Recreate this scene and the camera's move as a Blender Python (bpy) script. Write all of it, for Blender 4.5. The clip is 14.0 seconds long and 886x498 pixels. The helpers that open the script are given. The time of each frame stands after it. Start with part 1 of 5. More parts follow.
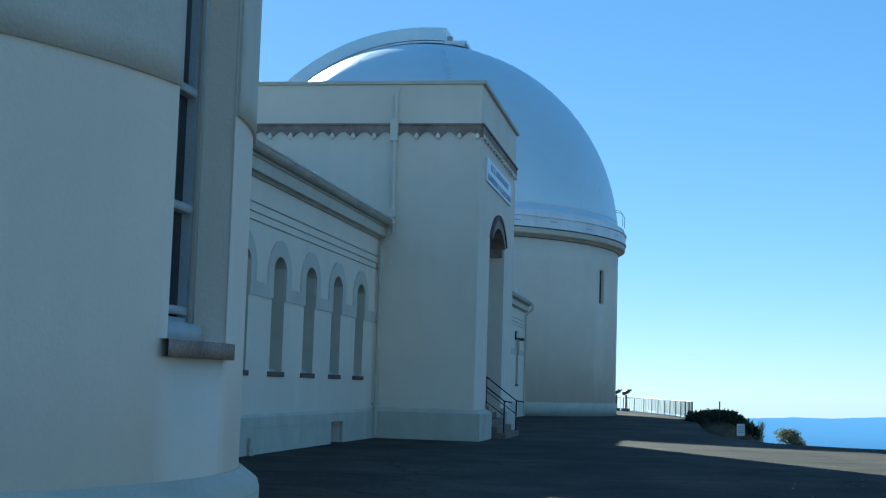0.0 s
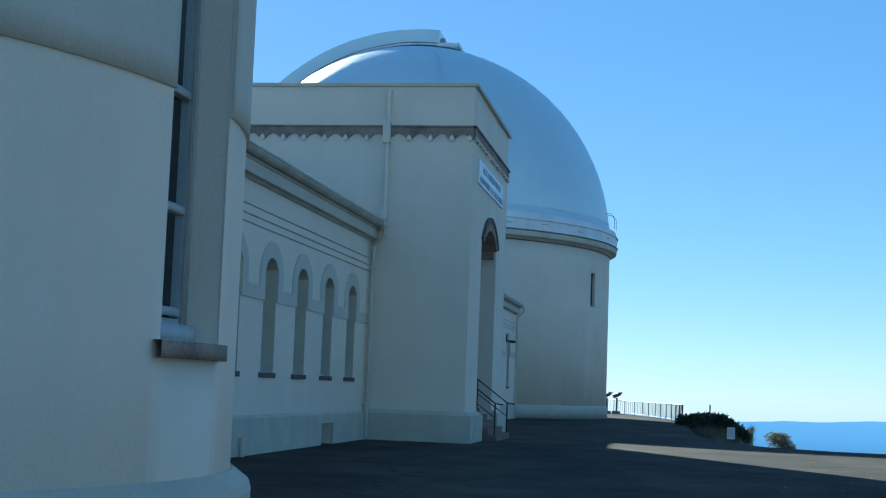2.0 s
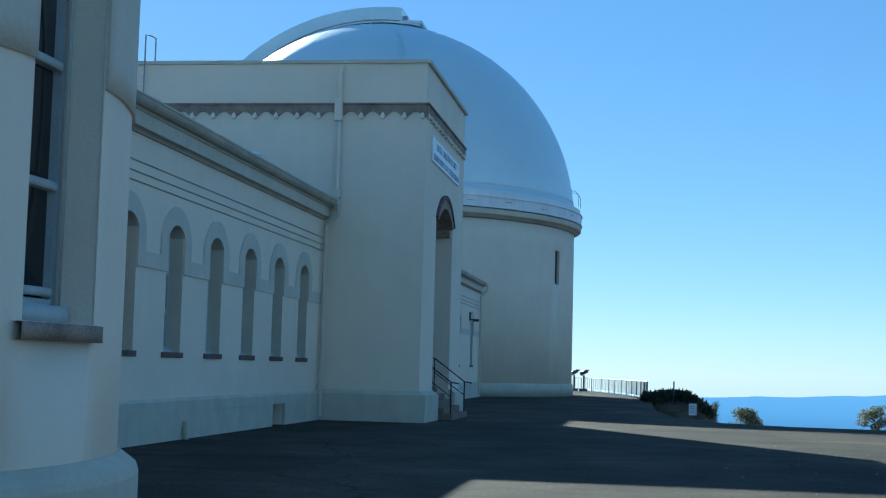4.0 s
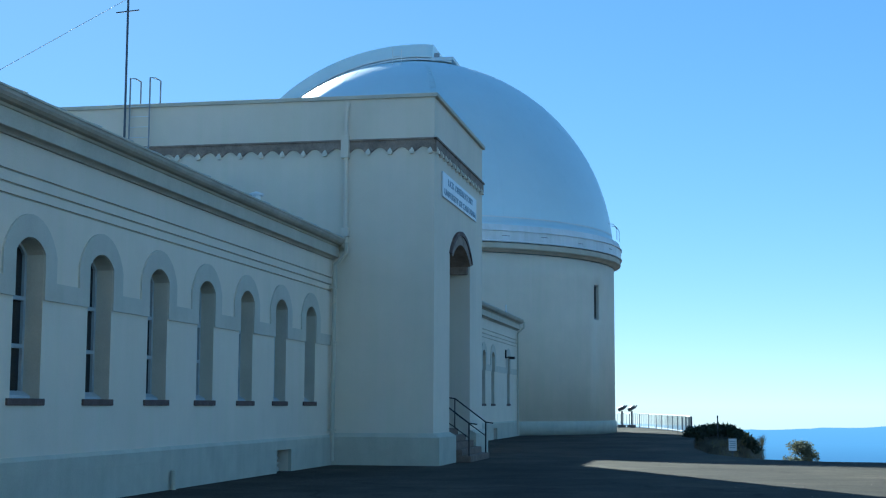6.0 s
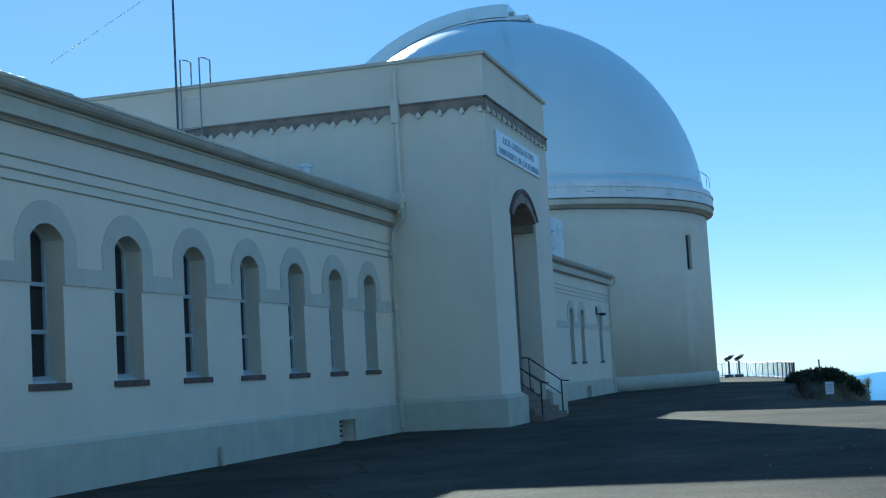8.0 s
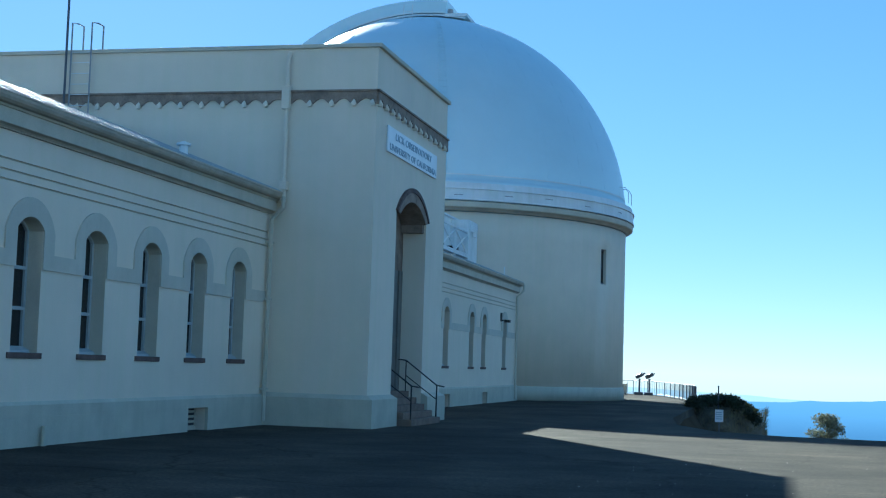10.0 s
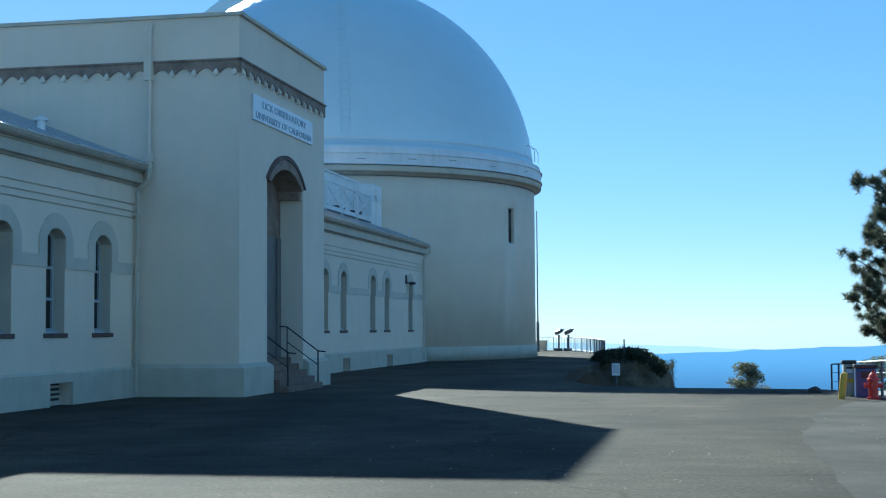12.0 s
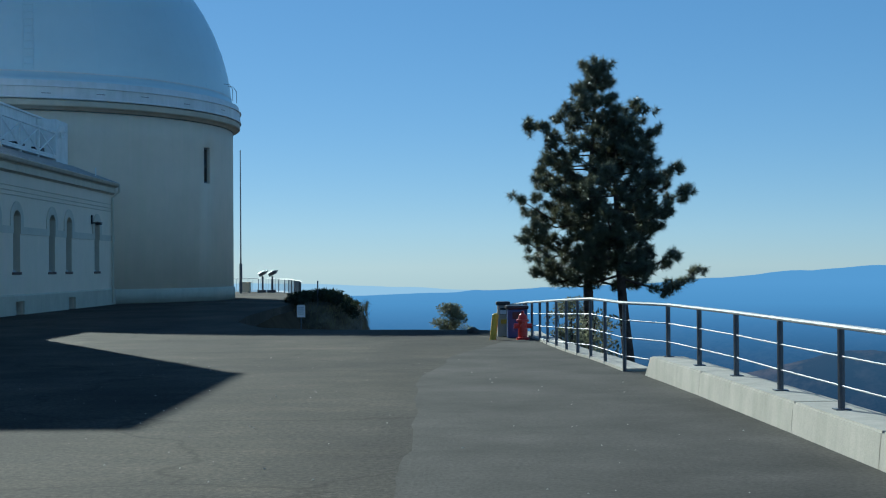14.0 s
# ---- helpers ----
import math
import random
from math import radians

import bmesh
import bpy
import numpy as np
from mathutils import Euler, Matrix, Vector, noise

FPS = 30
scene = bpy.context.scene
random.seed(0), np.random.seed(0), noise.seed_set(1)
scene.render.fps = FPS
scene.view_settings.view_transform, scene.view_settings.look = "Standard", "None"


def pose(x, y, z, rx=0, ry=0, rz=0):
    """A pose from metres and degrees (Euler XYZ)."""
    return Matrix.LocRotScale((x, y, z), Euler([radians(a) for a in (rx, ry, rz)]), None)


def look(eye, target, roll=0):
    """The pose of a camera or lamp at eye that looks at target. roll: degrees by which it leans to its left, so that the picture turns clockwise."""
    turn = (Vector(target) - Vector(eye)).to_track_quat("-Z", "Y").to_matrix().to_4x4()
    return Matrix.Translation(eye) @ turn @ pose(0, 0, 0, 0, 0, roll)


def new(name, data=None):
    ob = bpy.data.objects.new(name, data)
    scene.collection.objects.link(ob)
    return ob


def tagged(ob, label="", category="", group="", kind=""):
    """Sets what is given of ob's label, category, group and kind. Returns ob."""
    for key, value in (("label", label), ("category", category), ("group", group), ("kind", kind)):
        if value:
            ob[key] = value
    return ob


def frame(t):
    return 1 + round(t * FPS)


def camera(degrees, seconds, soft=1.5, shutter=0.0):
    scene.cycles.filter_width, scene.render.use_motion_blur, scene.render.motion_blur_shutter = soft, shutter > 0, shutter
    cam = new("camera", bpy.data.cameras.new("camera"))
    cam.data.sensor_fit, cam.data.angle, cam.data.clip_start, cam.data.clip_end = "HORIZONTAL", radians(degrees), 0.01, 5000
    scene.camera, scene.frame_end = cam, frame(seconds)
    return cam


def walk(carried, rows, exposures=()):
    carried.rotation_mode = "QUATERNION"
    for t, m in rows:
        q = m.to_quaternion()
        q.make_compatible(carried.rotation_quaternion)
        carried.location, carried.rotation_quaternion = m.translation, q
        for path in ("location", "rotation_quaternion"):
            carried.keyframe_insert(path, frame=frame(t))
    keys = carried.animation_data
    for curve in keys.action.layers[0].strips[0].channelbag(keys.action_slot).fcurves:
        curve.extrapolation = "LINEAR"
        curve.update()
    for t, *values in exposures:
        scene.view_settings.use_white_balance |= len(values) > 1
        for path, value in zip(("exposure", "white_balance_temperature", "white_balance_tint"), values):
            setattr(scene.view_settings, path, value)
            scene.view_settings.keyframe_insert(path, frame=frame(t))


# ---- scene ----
cam = camera(35.3, 14.0, soft=1.15)
PATH = [
    (0, (0.917, 0.228, 1.411), (0.573, 2.189, 1.606), 1.8),
    (0.5, (0.936, 0.168, 1.415), (0.601, 2.131, 1.601), 2.2),
    (1, (0.922, 0.183, 1.409), (0.596, 2.148, 1.592), 2.4),
    (1.5, (0.896, 0.266, 1.411), (0.574, 2.232, 1.590), 2.0),
    (2, (0.918, 0.193, 1.413), (0.586, 2.155, 1.611), 2.1),
    (2.5, (0.927, 0.169, 1.410), (0.605, 2.132, 1.611), 2.1),
    (3, (1.000, 0.203, 1.420), (0.691, 2.170, 1.613), 1.6),
    (3.2, (1.048, 0.234, 1.425), (0.763, 2.207, 1.588), 1.6),
    (5.3, (2.088, 1.154, 1.449), (1.777, 3.121, 1.635), 1.3),
    (5.5, (2.180, 1.206, 1.474), (1.885, 3.175, 1.663), 1.1),
    (6, (2.424, 1.673, 1.505), (2.048, 3.625, 1.728), 0.2),
    (6.5, (2.765, 1.946, 1.591), (2.462, 3.913, 1.785), 0.5),
    (7, (3.070, 2.080, 1.420), (2.833, 4.046, 1.696), -1.3),
    (7.5, (3.346, 2.377, 1.530), (2.908, 4.312, 1.780), -0.3),
    (8, (3.700, 2.419, 1.400), (3.163, 4.337, 1.578), -3.3),
    (8.5, (4.018, 2.733, 1.625), (3.599, 4.680, 1.799), -1.1),
    (11, (5.941, 3.685, 1.543), (5.442, 5.614, 1.717), 3.0),
    (11.5, (6.407, 3.621, 1.718), (5.884, 5.542, 1.910), 2.0),
    (12, (6.976, 3.719, 1.627), (6.593, 5.679, 1.741), -0.4),
    (12.5, (7.324, 3.841, 1.540), (7.096, 5.824, 1.676), 1.1),
    (13, (7.684, 4.286, 1.651), (7.511, 6.274, 1.776), -0.2),
    (13.5, (8.160, 4.240, 1.590), (8.097, 6.236, 1.696), 0.2),
    (14, (8.508, 4.352, 1.634), (8.512, 6.352, 1.661), -0.4),
]
EXPOSE = [(0.0, 1.11), (3.0, 1.06), (5.5, 1.05), (6.0, 1.20), (6.5, 1.11), (7.0, 0.97), (7.5, 1.09), (8.5, 1.19), (11.5, 1.32), (12.0, 1.17), (12.5, 0.89), (13.0, 0.69), (14.0, 0.43)]
walk(cam, [(t, look(eye, target, roll)) for t, eye, target, roll in PATH], [(t, stops, 4850, -3) for t, stops in EXPOSE])

# ---- world, sun, exposure ----
SUN = Vector((-0.487, 0.873, 0.0)).normalized()
SUN_EL = radians(25.3)
sun_to = Vector((SUN.x * math.cos(SUN_EL), SUN.y * math.cos(SUN_EL), math.sin(SUN_EL)))
world = bpy.data.worlds.new("sky")
scene.world = world
world.use_nodes = True
wn = world.node_tree
sky = wn.nodes.new("ShaderNodeTexSky")
sky.sky_type, sky.sun_disc = "NISHITA", False
sky.sun_elevation, sky.sun_rotation = SUN_EL, math.atan2(SUN.x, SUN.y)
sky.altitude, sky.air_density, sky.dust_density, sky.ozone_density = 1280, 0.82, 0.10, 3.0
soft = wn.nodes.new("ShaderNodeGamma")
soft.inputs["Gamma"].default_value = 0.54
rich = wn.nodes.new("ShaderNodeHueSaturation")
rich.inputs["Saturation"].default_value = 1.38
wn.links.new(sky.outputs[0], soft.inputs[0])
wn.links.new(soft.outputs[0], rich.inputs["Color"])
wn.links.new(rich.outputs[0], wn.nodes["Background"].inputs[0])
wn.nodes["Background"].inputs[1].default_value = 0.126
lamp = bpy.data.lights.new("sun", "SUN")
lamp.energy, lamp.angle, lamp.color = 5.0, radians(0.55), (1.0, 0.85, 0.63)
sun_lamp = new("sun", lamp)
sun_lamp.matrix_world = look(sun_to * 200, (0, 0, 0))

# ---- materials ----


def material(name, base, rough=0.8, metal=0.0, var=0.12, scale=1.2, fine=30.0, bump=0.15, tint=None, spec=0.5, random_hue=0.0,
             streak=0.0, bump_size=0.02):
    """A surface with large stains, fine grain, relief and, where asked, drip streaks."""
    m = bpy.data.materials.new(name)
    m.use_nodes = True
    nt = m.node_tree
    b = nt.nodes["Principled BSDF"]
    b.inputs["Roughness"].default_value = rough
    b.inputs["Metallic"].default_value = metal
    b.inputs["Specular IOR Level"].default_value = spec
    geo = nt.nodes.new("ShaderNodeNewGeometry")
    n1 = nt.nodes.new("ShaderNodeTexNoise")
    n1.inputs["Scale"].default_value, n1.inputs["Detail"].default_value = scale, 6
    n1.inputs["Roughness"].default_value = 0.62
    n2 = nt.nodes.new("ShaderNodeTexNoise")
    n2.inputs["Scale"].default_value, n2.inputs["Detail"].default_value = fine, 4
    for n in (n1, n2):
        nt.links.new(geo.outputs["Position"], n.inputs["Vector"])
    r1 = nt.nodes.new("ShaderNodeValToRGB")
    lo = [max(0, c * (1 - var * 2.2)) for c in (tint or base)]
    hi = [min(1, c * (1 + var)) for c in base]
    r1.color_ramp.elements[0].position, r1.color_ramp.elements[1].position = 0.28, 0.68
    r1.color_ramp.elements[0].color, r1.color_ramp.elements[1].color = (*lo, 1), (*hi, 1)
    nt.links.new(n1.outputs["Fac"], r1.inputs["Fac"])
    mix = nt.nodes.new("ShaderNodeMix")
    mix.data_type, mix.blend_type = "RGBA", "OVERLAY"
    mix.inputs["Factor"].default_value = min(1.0, var * 2.5)
    nt.links.new(r1.outputs["Color"], mix.inputs["A"])
    nt.links.new(n2.outputs["Fac"], mix.inputs["B"])
    out = mix.outputs["Result"]
    if streak:
        mp = nt.nodes.new("ShaderNodeMapping")
        mp.inputs["Scale"].default_value = (2.6, 2.6, 0.16)
        nt.links.new(geo.outputs["Position"], mp.inputs["Vector"])
        n3 = nt.nodes.new("ShaderNodeTexNoise")
        n3.inputs["Scale"].default_value, n3.inputs["Detail"].default_value = 1.6, 5
        nt.links.new(mp.outputs[0], n3.inputs["Vector"])
        r3 = nt.nodes.new("ShaderNodeValToRGB")
        r3.color_ramp.elements[0].position, r3.color_ramp.elements[1].position = 0.32, 0.6
        s = 1 - streak
        r3.color_ramp.elements[0].color, r3.color_ramp.elements[1].color = (s * 0.98, s, s * 0.97, 1), (1, 1, 1, 1)
        nt.links.new(n3.outputs["Fac"], r3.inputs["Fac"])
        mx = nt.nodes.new("ShaderNodeMix")
        mx.data_type, mx.blend_type = "RGBA", "MULTIPLY"
        mx.inputs["Factor"].default_value = 1.0
        nt.links.new(out, mx.inputs["A"])
        nt.links.new(r3.outputs["Color"], mx.inputs["B"])
        out = mx.outputs["Result"]
    if random_hue:
        oi = nt.nodes.new("ShaderNodeObjectInfo")
        hs = nt.nodes.new("ShaderNodeHueSaturation")
        mr = nt.nodes.new("ShaderNodeMapRange")
        mr.inputs["To Min"].default_value, mr.inputs["To Max"].default_value = 1 - random_hue, 1 + random_hue
        nt.links.new(oi.outputs["Random"], mr.inputs["Value"])
        nt.links.new(mr.outputs[0], hs.inputs["Value"])
        nt.links.new(out, hs.inputs["Color"])
        out = hs.outputs["Color"]
    nt.links.new(out, b.inputs["Base Color"])
    if bump:
        bp = nt.nodes.new("ShaderNodeBump")
        bp.inputs["Strength"].default_value, bp.inputs["Distance"].default_value = bump, bump_size
        nt.links.new(n2.outputs["Fac"], bp.inputs["Height"])
        nt.links.new(bp.outputs[0], b.inputs["Normal"])
    return m


M = {}
M["stucco"] = material("stucco", (0.80, 0.705, 0.565), 0.85, var=0.035, scale=0.5, fine=38, bump=0.22, streak=0.012)
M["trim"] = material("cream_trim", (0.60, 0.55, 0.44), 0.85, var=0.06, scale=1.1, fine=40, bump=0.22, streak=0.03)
M["plinth"] = material("plinth_paint", (0.58, 0.55, 0.44), 0.85, var=0.06, scale=1.3, fine=40, bump=0.25, streak=0.05)
M["hood"] = material("hood_plaster", (0.62, 0.575, 0.475), 0.85, var=0.05, scale=1.1, fine=40, bump=0.22, streak=0.03)
# gutter colour, also laid on the coves as painted shade under the cornices
M["gutter"] = material("gutter_paint_and_cove_shade", (0.47, 0.41, 0.32), 0.7, var=0.10, scale=1.4, fine=40, bump=0.15, streak=0.06)
M["reveal"] = material("reveal_paint", (0.62, 0.565, 0.45), 0.85, var=0.06, scale=1.1, fine=40, bump=0.22, streak=0.03)
M["brown"] = material("brown_stone", (0.30, 0.23, 0.175), 0.85, var=0.2, scale=3, fine=50, bump=0.4)
M["sill"] = material("sill_stone", (0.13, 0.085, 0.07), 0.8, var=0.2, scale=4, fine=60, bump=0.4)
M["white"] = material("white_paint", (0.87, 0.87, 0.85), 0.55, var=0.05, scale=1.6, fine=50, bump=0.08, streak=0.06)
M["ring"] = material("ring_paint", (0.78, 0.79, 0.79), 0.5, var=0.06, scale=0.8, fine=20, bump=0.1, streak=0.06)
M["roof"] = material("roof_metal", (0.46, 0.47, 0.47), 0.5, metal=0.2, var=0.06, scale=0.9, fine=14, bump=0.12)
M["concrete"] = material("concrete", (0.46, 0.43, 0.37), 0.9, var=0.08, scale=1.6, fine=60, bump=0.18, streak=0.12)
M["steel"] = material("galvanised_steel", (0.33, 0.34, 0.35), 0.6, metal=0.35, var=0.1, scale=6, fine=60, bump=0.05)
M["rail_paint"] = material("rail_grey_paint", (0.10, 0.11, 0.13), 0.4, metal=0.4, var=0.1, scale=6, fine=60, bump=0.05)
M["black"] = material("black_iron", (0.02, 0.02, 0.022), 0.45, metal=0.3, var=0.1, scale=6, fine=60, bump=0.05)
M["sash"] = material("sash_paint", (0.45, 0.48, 0.48), 0.5, var=0.08, scale=3, fine=60, bump=0.1)
M["door"] = material("door_paint", (0.17, 0.165, 0.15), 0.5, var=0.12, scale=2, fine=40, bump=0.1)
M["step"] = material("step_stone", (0.21, 0.15, 0.11), 0.85, var=0.15, scale=3, fine=50, bump=0.3)
M["yellow"] = material("yellow_paint", (0.70, 0.46, 0.05), 0.5, var=0.12, scale=5, fine=60, bump=0.1)
M["red"] = material("red_paint", (0.55, 0.035, 0.03), 0.35, var=0.1, scale=6, fine=60, bump=0.1)
M["blue"] = material("blue_plastic", (0.03, 0.07, 0.22), 0.4, var=0.1, scale=5, fine=60, bump=0.05)
M["darkplastic"] = material("dark_plastic", (0.02, 0.02, 0.025), 0.4, var=0.1, scale=5, fine=60, bump=0.05)
M["rock"] = material("rock", (0.135, 0.118, 0.083), 0.95, var=0.28, scale=1.1, fine=9, bump=0.8, bump_size=0.06)
M["dark_rock"] = material("dark_rock", (0.05, 0.047, 0.042), 0.95, var=0.28, scale=3, fine=12, bump=0.8, bump_size=0.04)
M["bark"] = material("bark", (0.075, 0.055, 0.045), 0.95, var=0.25, scale=6, fine=28, bump=0.8, bump_size=0.03)
M["needles"] = material("pine_needles", (0.145, 0.150, 0.088), 0.5, var=0.3, scale=1.6, fine=14, bump=0.0)
M["leaves"] = material("leaves", (0.20, 0.205, 0.125), 0.7, var=0.3, scale=1.6, fine=9, bump=0.0)
M["shrub"] = material("shrub_leaves", (0.035, 0.045, 0.02), 0.7, var=0.3, scale=1.6, fine=9, bump=0.0)
for key in ("needles", "leaves", "shrub"):
    tree_nt = M[key].node_tree
    pb = tree_nt.nodes["Principled BSDF"]
    tl = tree_nt.nodes.new("ShaderNodeBsdfTranslucent")
    tree_nt.links.new(pb.inputs["Base Color"].links[0].from_socket, tl.inputs["Color"])
    ms = tree_nt.nodes.new("ShaderNodeMixShader")
    ms.inputs["Fac"].default_value = 0.45 if key == "leaves" else 0.3
    tree_nt.links.new(pb.outputs[0], ms.inputs[1])
    tree_nt.links.new(tl.outputs[0], ms.inputs[2])
    tree_nt.links.new(ms.outputs[0], tree_nt.nodes["Material Output"].inputs["Surface"])
M["grass"] = material("dry_grass", (0.24, 0.20, 0.10), 0.9, var=0.2, scale=2, fine=20, bump=0.0)
M["sign"] = material("sign_board", (0.80, 0.82, 0.84), 0.4, var=0.03, scale=2, fine=30, bump=0.03)
M["ink"] = material("sign_letters", (0.33, 0.41, 0.49), 0.5, var=0.05, scale=4, fine=40, bump=0.0)

# dome skin: aluminium paint, smooth with faint sheet waviness
dm = material("dome_skin", (0.66, 0.775, 0.80), 0.36, metal=0.25, var=0.02, scale=0.3, fine=1.3, bump=0.10, bump_size=0.08)
M["dome"] = dm

# asphalt: worn, patched, with cracks and pale wheel tracks
am = material("asphalt", (0.060, 0.0555, 0.0465), 0.92, var=0.20, scale=0.34, fine=22, bump=0.8, bump_size=0.012, spec=0.12)
nt = am.node_tree
bs = nt.nodes["Principled BSDF"]
link = bs.inputs["Base Color"].links[0].from_socket
geo = nt.nodes.new("ShaderNodeNewGeometry")
mp = nt.nodes.new("ShaderNodeMapping")
mp.inputs["Scale"].default_value, mp.inputs["Rotation"].default_value = (0.42, 0.20, 1), (0, 0, radians(12))
nt.links.new(geo.outputs["Position"], mp.inputs["Vector"])
wear = nt.nodes.new("ShaderNodeTexNoise")
wear.inputs["Scale"].default_value, wear.inputs["Detail"].default_value = 0.8, 3
nt.links.new(mp.outputs[0], wear.inputs["Vector"])
wr = nt.nodes.new("ShaderNodeValToRGB")
wr.color_ramp.elements[0].position, wr.color_ramp.elements[1].position = 0.40, 0.66
wr.color_ramp.elements[0].color, wr.color_ramp.elements[1].color = (0.78, 0.78, 0.79, 1), (1.30, 1.26, 1.18, 1)
nt.links.new(wear.outputs["Fac"], wr.inputs["Fac"])
m1 = nt.nodes.new("ShaderNodeMix")
m1.data_type, m1.blend_type = "RGBA", "MULTIPLY"
m1.inputs["Factor"].default_value = 1
nt.links.new(link, m1.inputs["A"])
nt.links.new(wr.outputs["Color"], m1.inputs["B"])
vo = nt.nodes.new("ShaderNodeTexVoronoi")
vo.feature = "DISTANCE_TO_EDGE"
vo.inputs["Scale"].default_value = 0.17
wob = nt.nodes.new("ShaderNodeTexNoise")
wob.inputs["Scale"].default_value, wob.inputs["Detail"].default_value = 0.5, 5
nt.links.new(geo.outputs["Position"], wob.inputs["Vector"])
addv = nt.nodes.new("ShaderNodeVectorMath")
addv.operation = "MULTIPLY_ADD"
addv.inputs[1].default_value = (3, 3, 0)
nt.links.new(wob.outputs["Color"], addv.inputs[0])
nt.links.new(geo.outputs["Position"], addv.inputs[2])
nt.links.new(addv.outputs[0], vo.inputs["Vector"])
cr = nt.nodes.new("ShaderNodeValToRGB")
cr.color_ramp.elements[0].position, cr.color_ramp.elements[1].position = 0.0, 0.007
cr.color_ramp.elements[0].color, cr.color_ramp.elements[1].color = (0.55, 0.53, 0.5, 1), (1, 1, 1, 1)
nt.links.new(vo.outputs["Distance"], cr.inputs["Fac"])
m2 = nt.nodes.new("ShaderNodeMix")
m2.data_type, m2.blend_type = "RGBA", "MULTIPLY"
m2.inputs["Factor"].default_value = 1
nt.links.new(m1.outputs["Result"], m2.inputs["A"])
nt.links.new(cr.outputs["Color"], m2.inputs["B"])
sp = nt.nodes.new("ShaderNodeTexNoise")
sp.inputs["Scale"].default_value, sp.inputs["Detail"].default_value, sp.inputs["Roughness"].default_value = 17, 3, 0.8
nt.links.new(geo.outputs["Position"], sp.inputs["Vector"])
sr = nt.nodes.new("ShaderNodeValToRGB")
els = sr.color_ramp.elements
els[0].position, els[1].position = 0.36, 0.64
els[0].color, els[1].color = (0.58, 0.58, 0.59, 1), (1.42, 1.40, 1.34, 1)
chip = els.new(0.76)
chip.color = (2.4, 2.3, 2.15, 1)
nt.links.new(sp.outputs["Fac"], sr.inputs["Fac"])
pt = nt.nodes.new("ShaderNodeTexNoise")
pt.inputs["Scale"].default_value, pt.inputs["Detail"].default_value = 1.1, 3
pm = nt.nodes.new("ShaderNodeMapping")
pm.inputs["Scale"].default_value = (0.8, 1.7, 1)
nt.links.new(geo.outputs["Position"], pm.inputs["Vector"])
nt.links.new(pm.outputs[0], pt.inputs["Vector"])
pr = nt.nodes.new("ShaderNodeValToRGB")
pr.color_ramp.elements[0].position, pr.color_ramp.elements[1].position = 0.42, 0.72
pr.color_ramp.elements[0].color, pr.color_ramp.elements[1].color = (0.93, 0.93, 0.93, 1), (1.22, 1.19, 1.13, 1)
nt.links.new(pt.outputs["Fac"], pr.inputs["Fac"])
last = m2.outputs["Result"]
for ramp in (sr, pr):
    mm = nt.nodes.new("ShaderNodeMix")
    mm.data_type, mm.blend_type = "RGBA", "MULTIPLY"
    mm.inputs["Factor"].default_value = 1
    nt.links.new(last, mm.inputs["A"])
    nt.links.new(ramp.outputs["Color"], mm.inputs["B"])
    last = mm.outputs["Result"]
nt.links.new(last, bs.inputs["Base Color"])
M["asphalt"] = am

# window glass, slightly dark and reflective
gm = bpy.data.materials.new("window_glass")
gm.use_nodes = True
b = gm.node_tree.nodes["Principled BSDF"]
b.inputs["Base Color"].default_value = (0.035, 0.034, 0.033, 1)
b.inputs["Roughness"].default_value = 0.08
b.inputs["Specular IOR Level"].default_value = 0.22
b.inputs["Transmission Weight"].default_value = 0.15
M["glass"] = gm


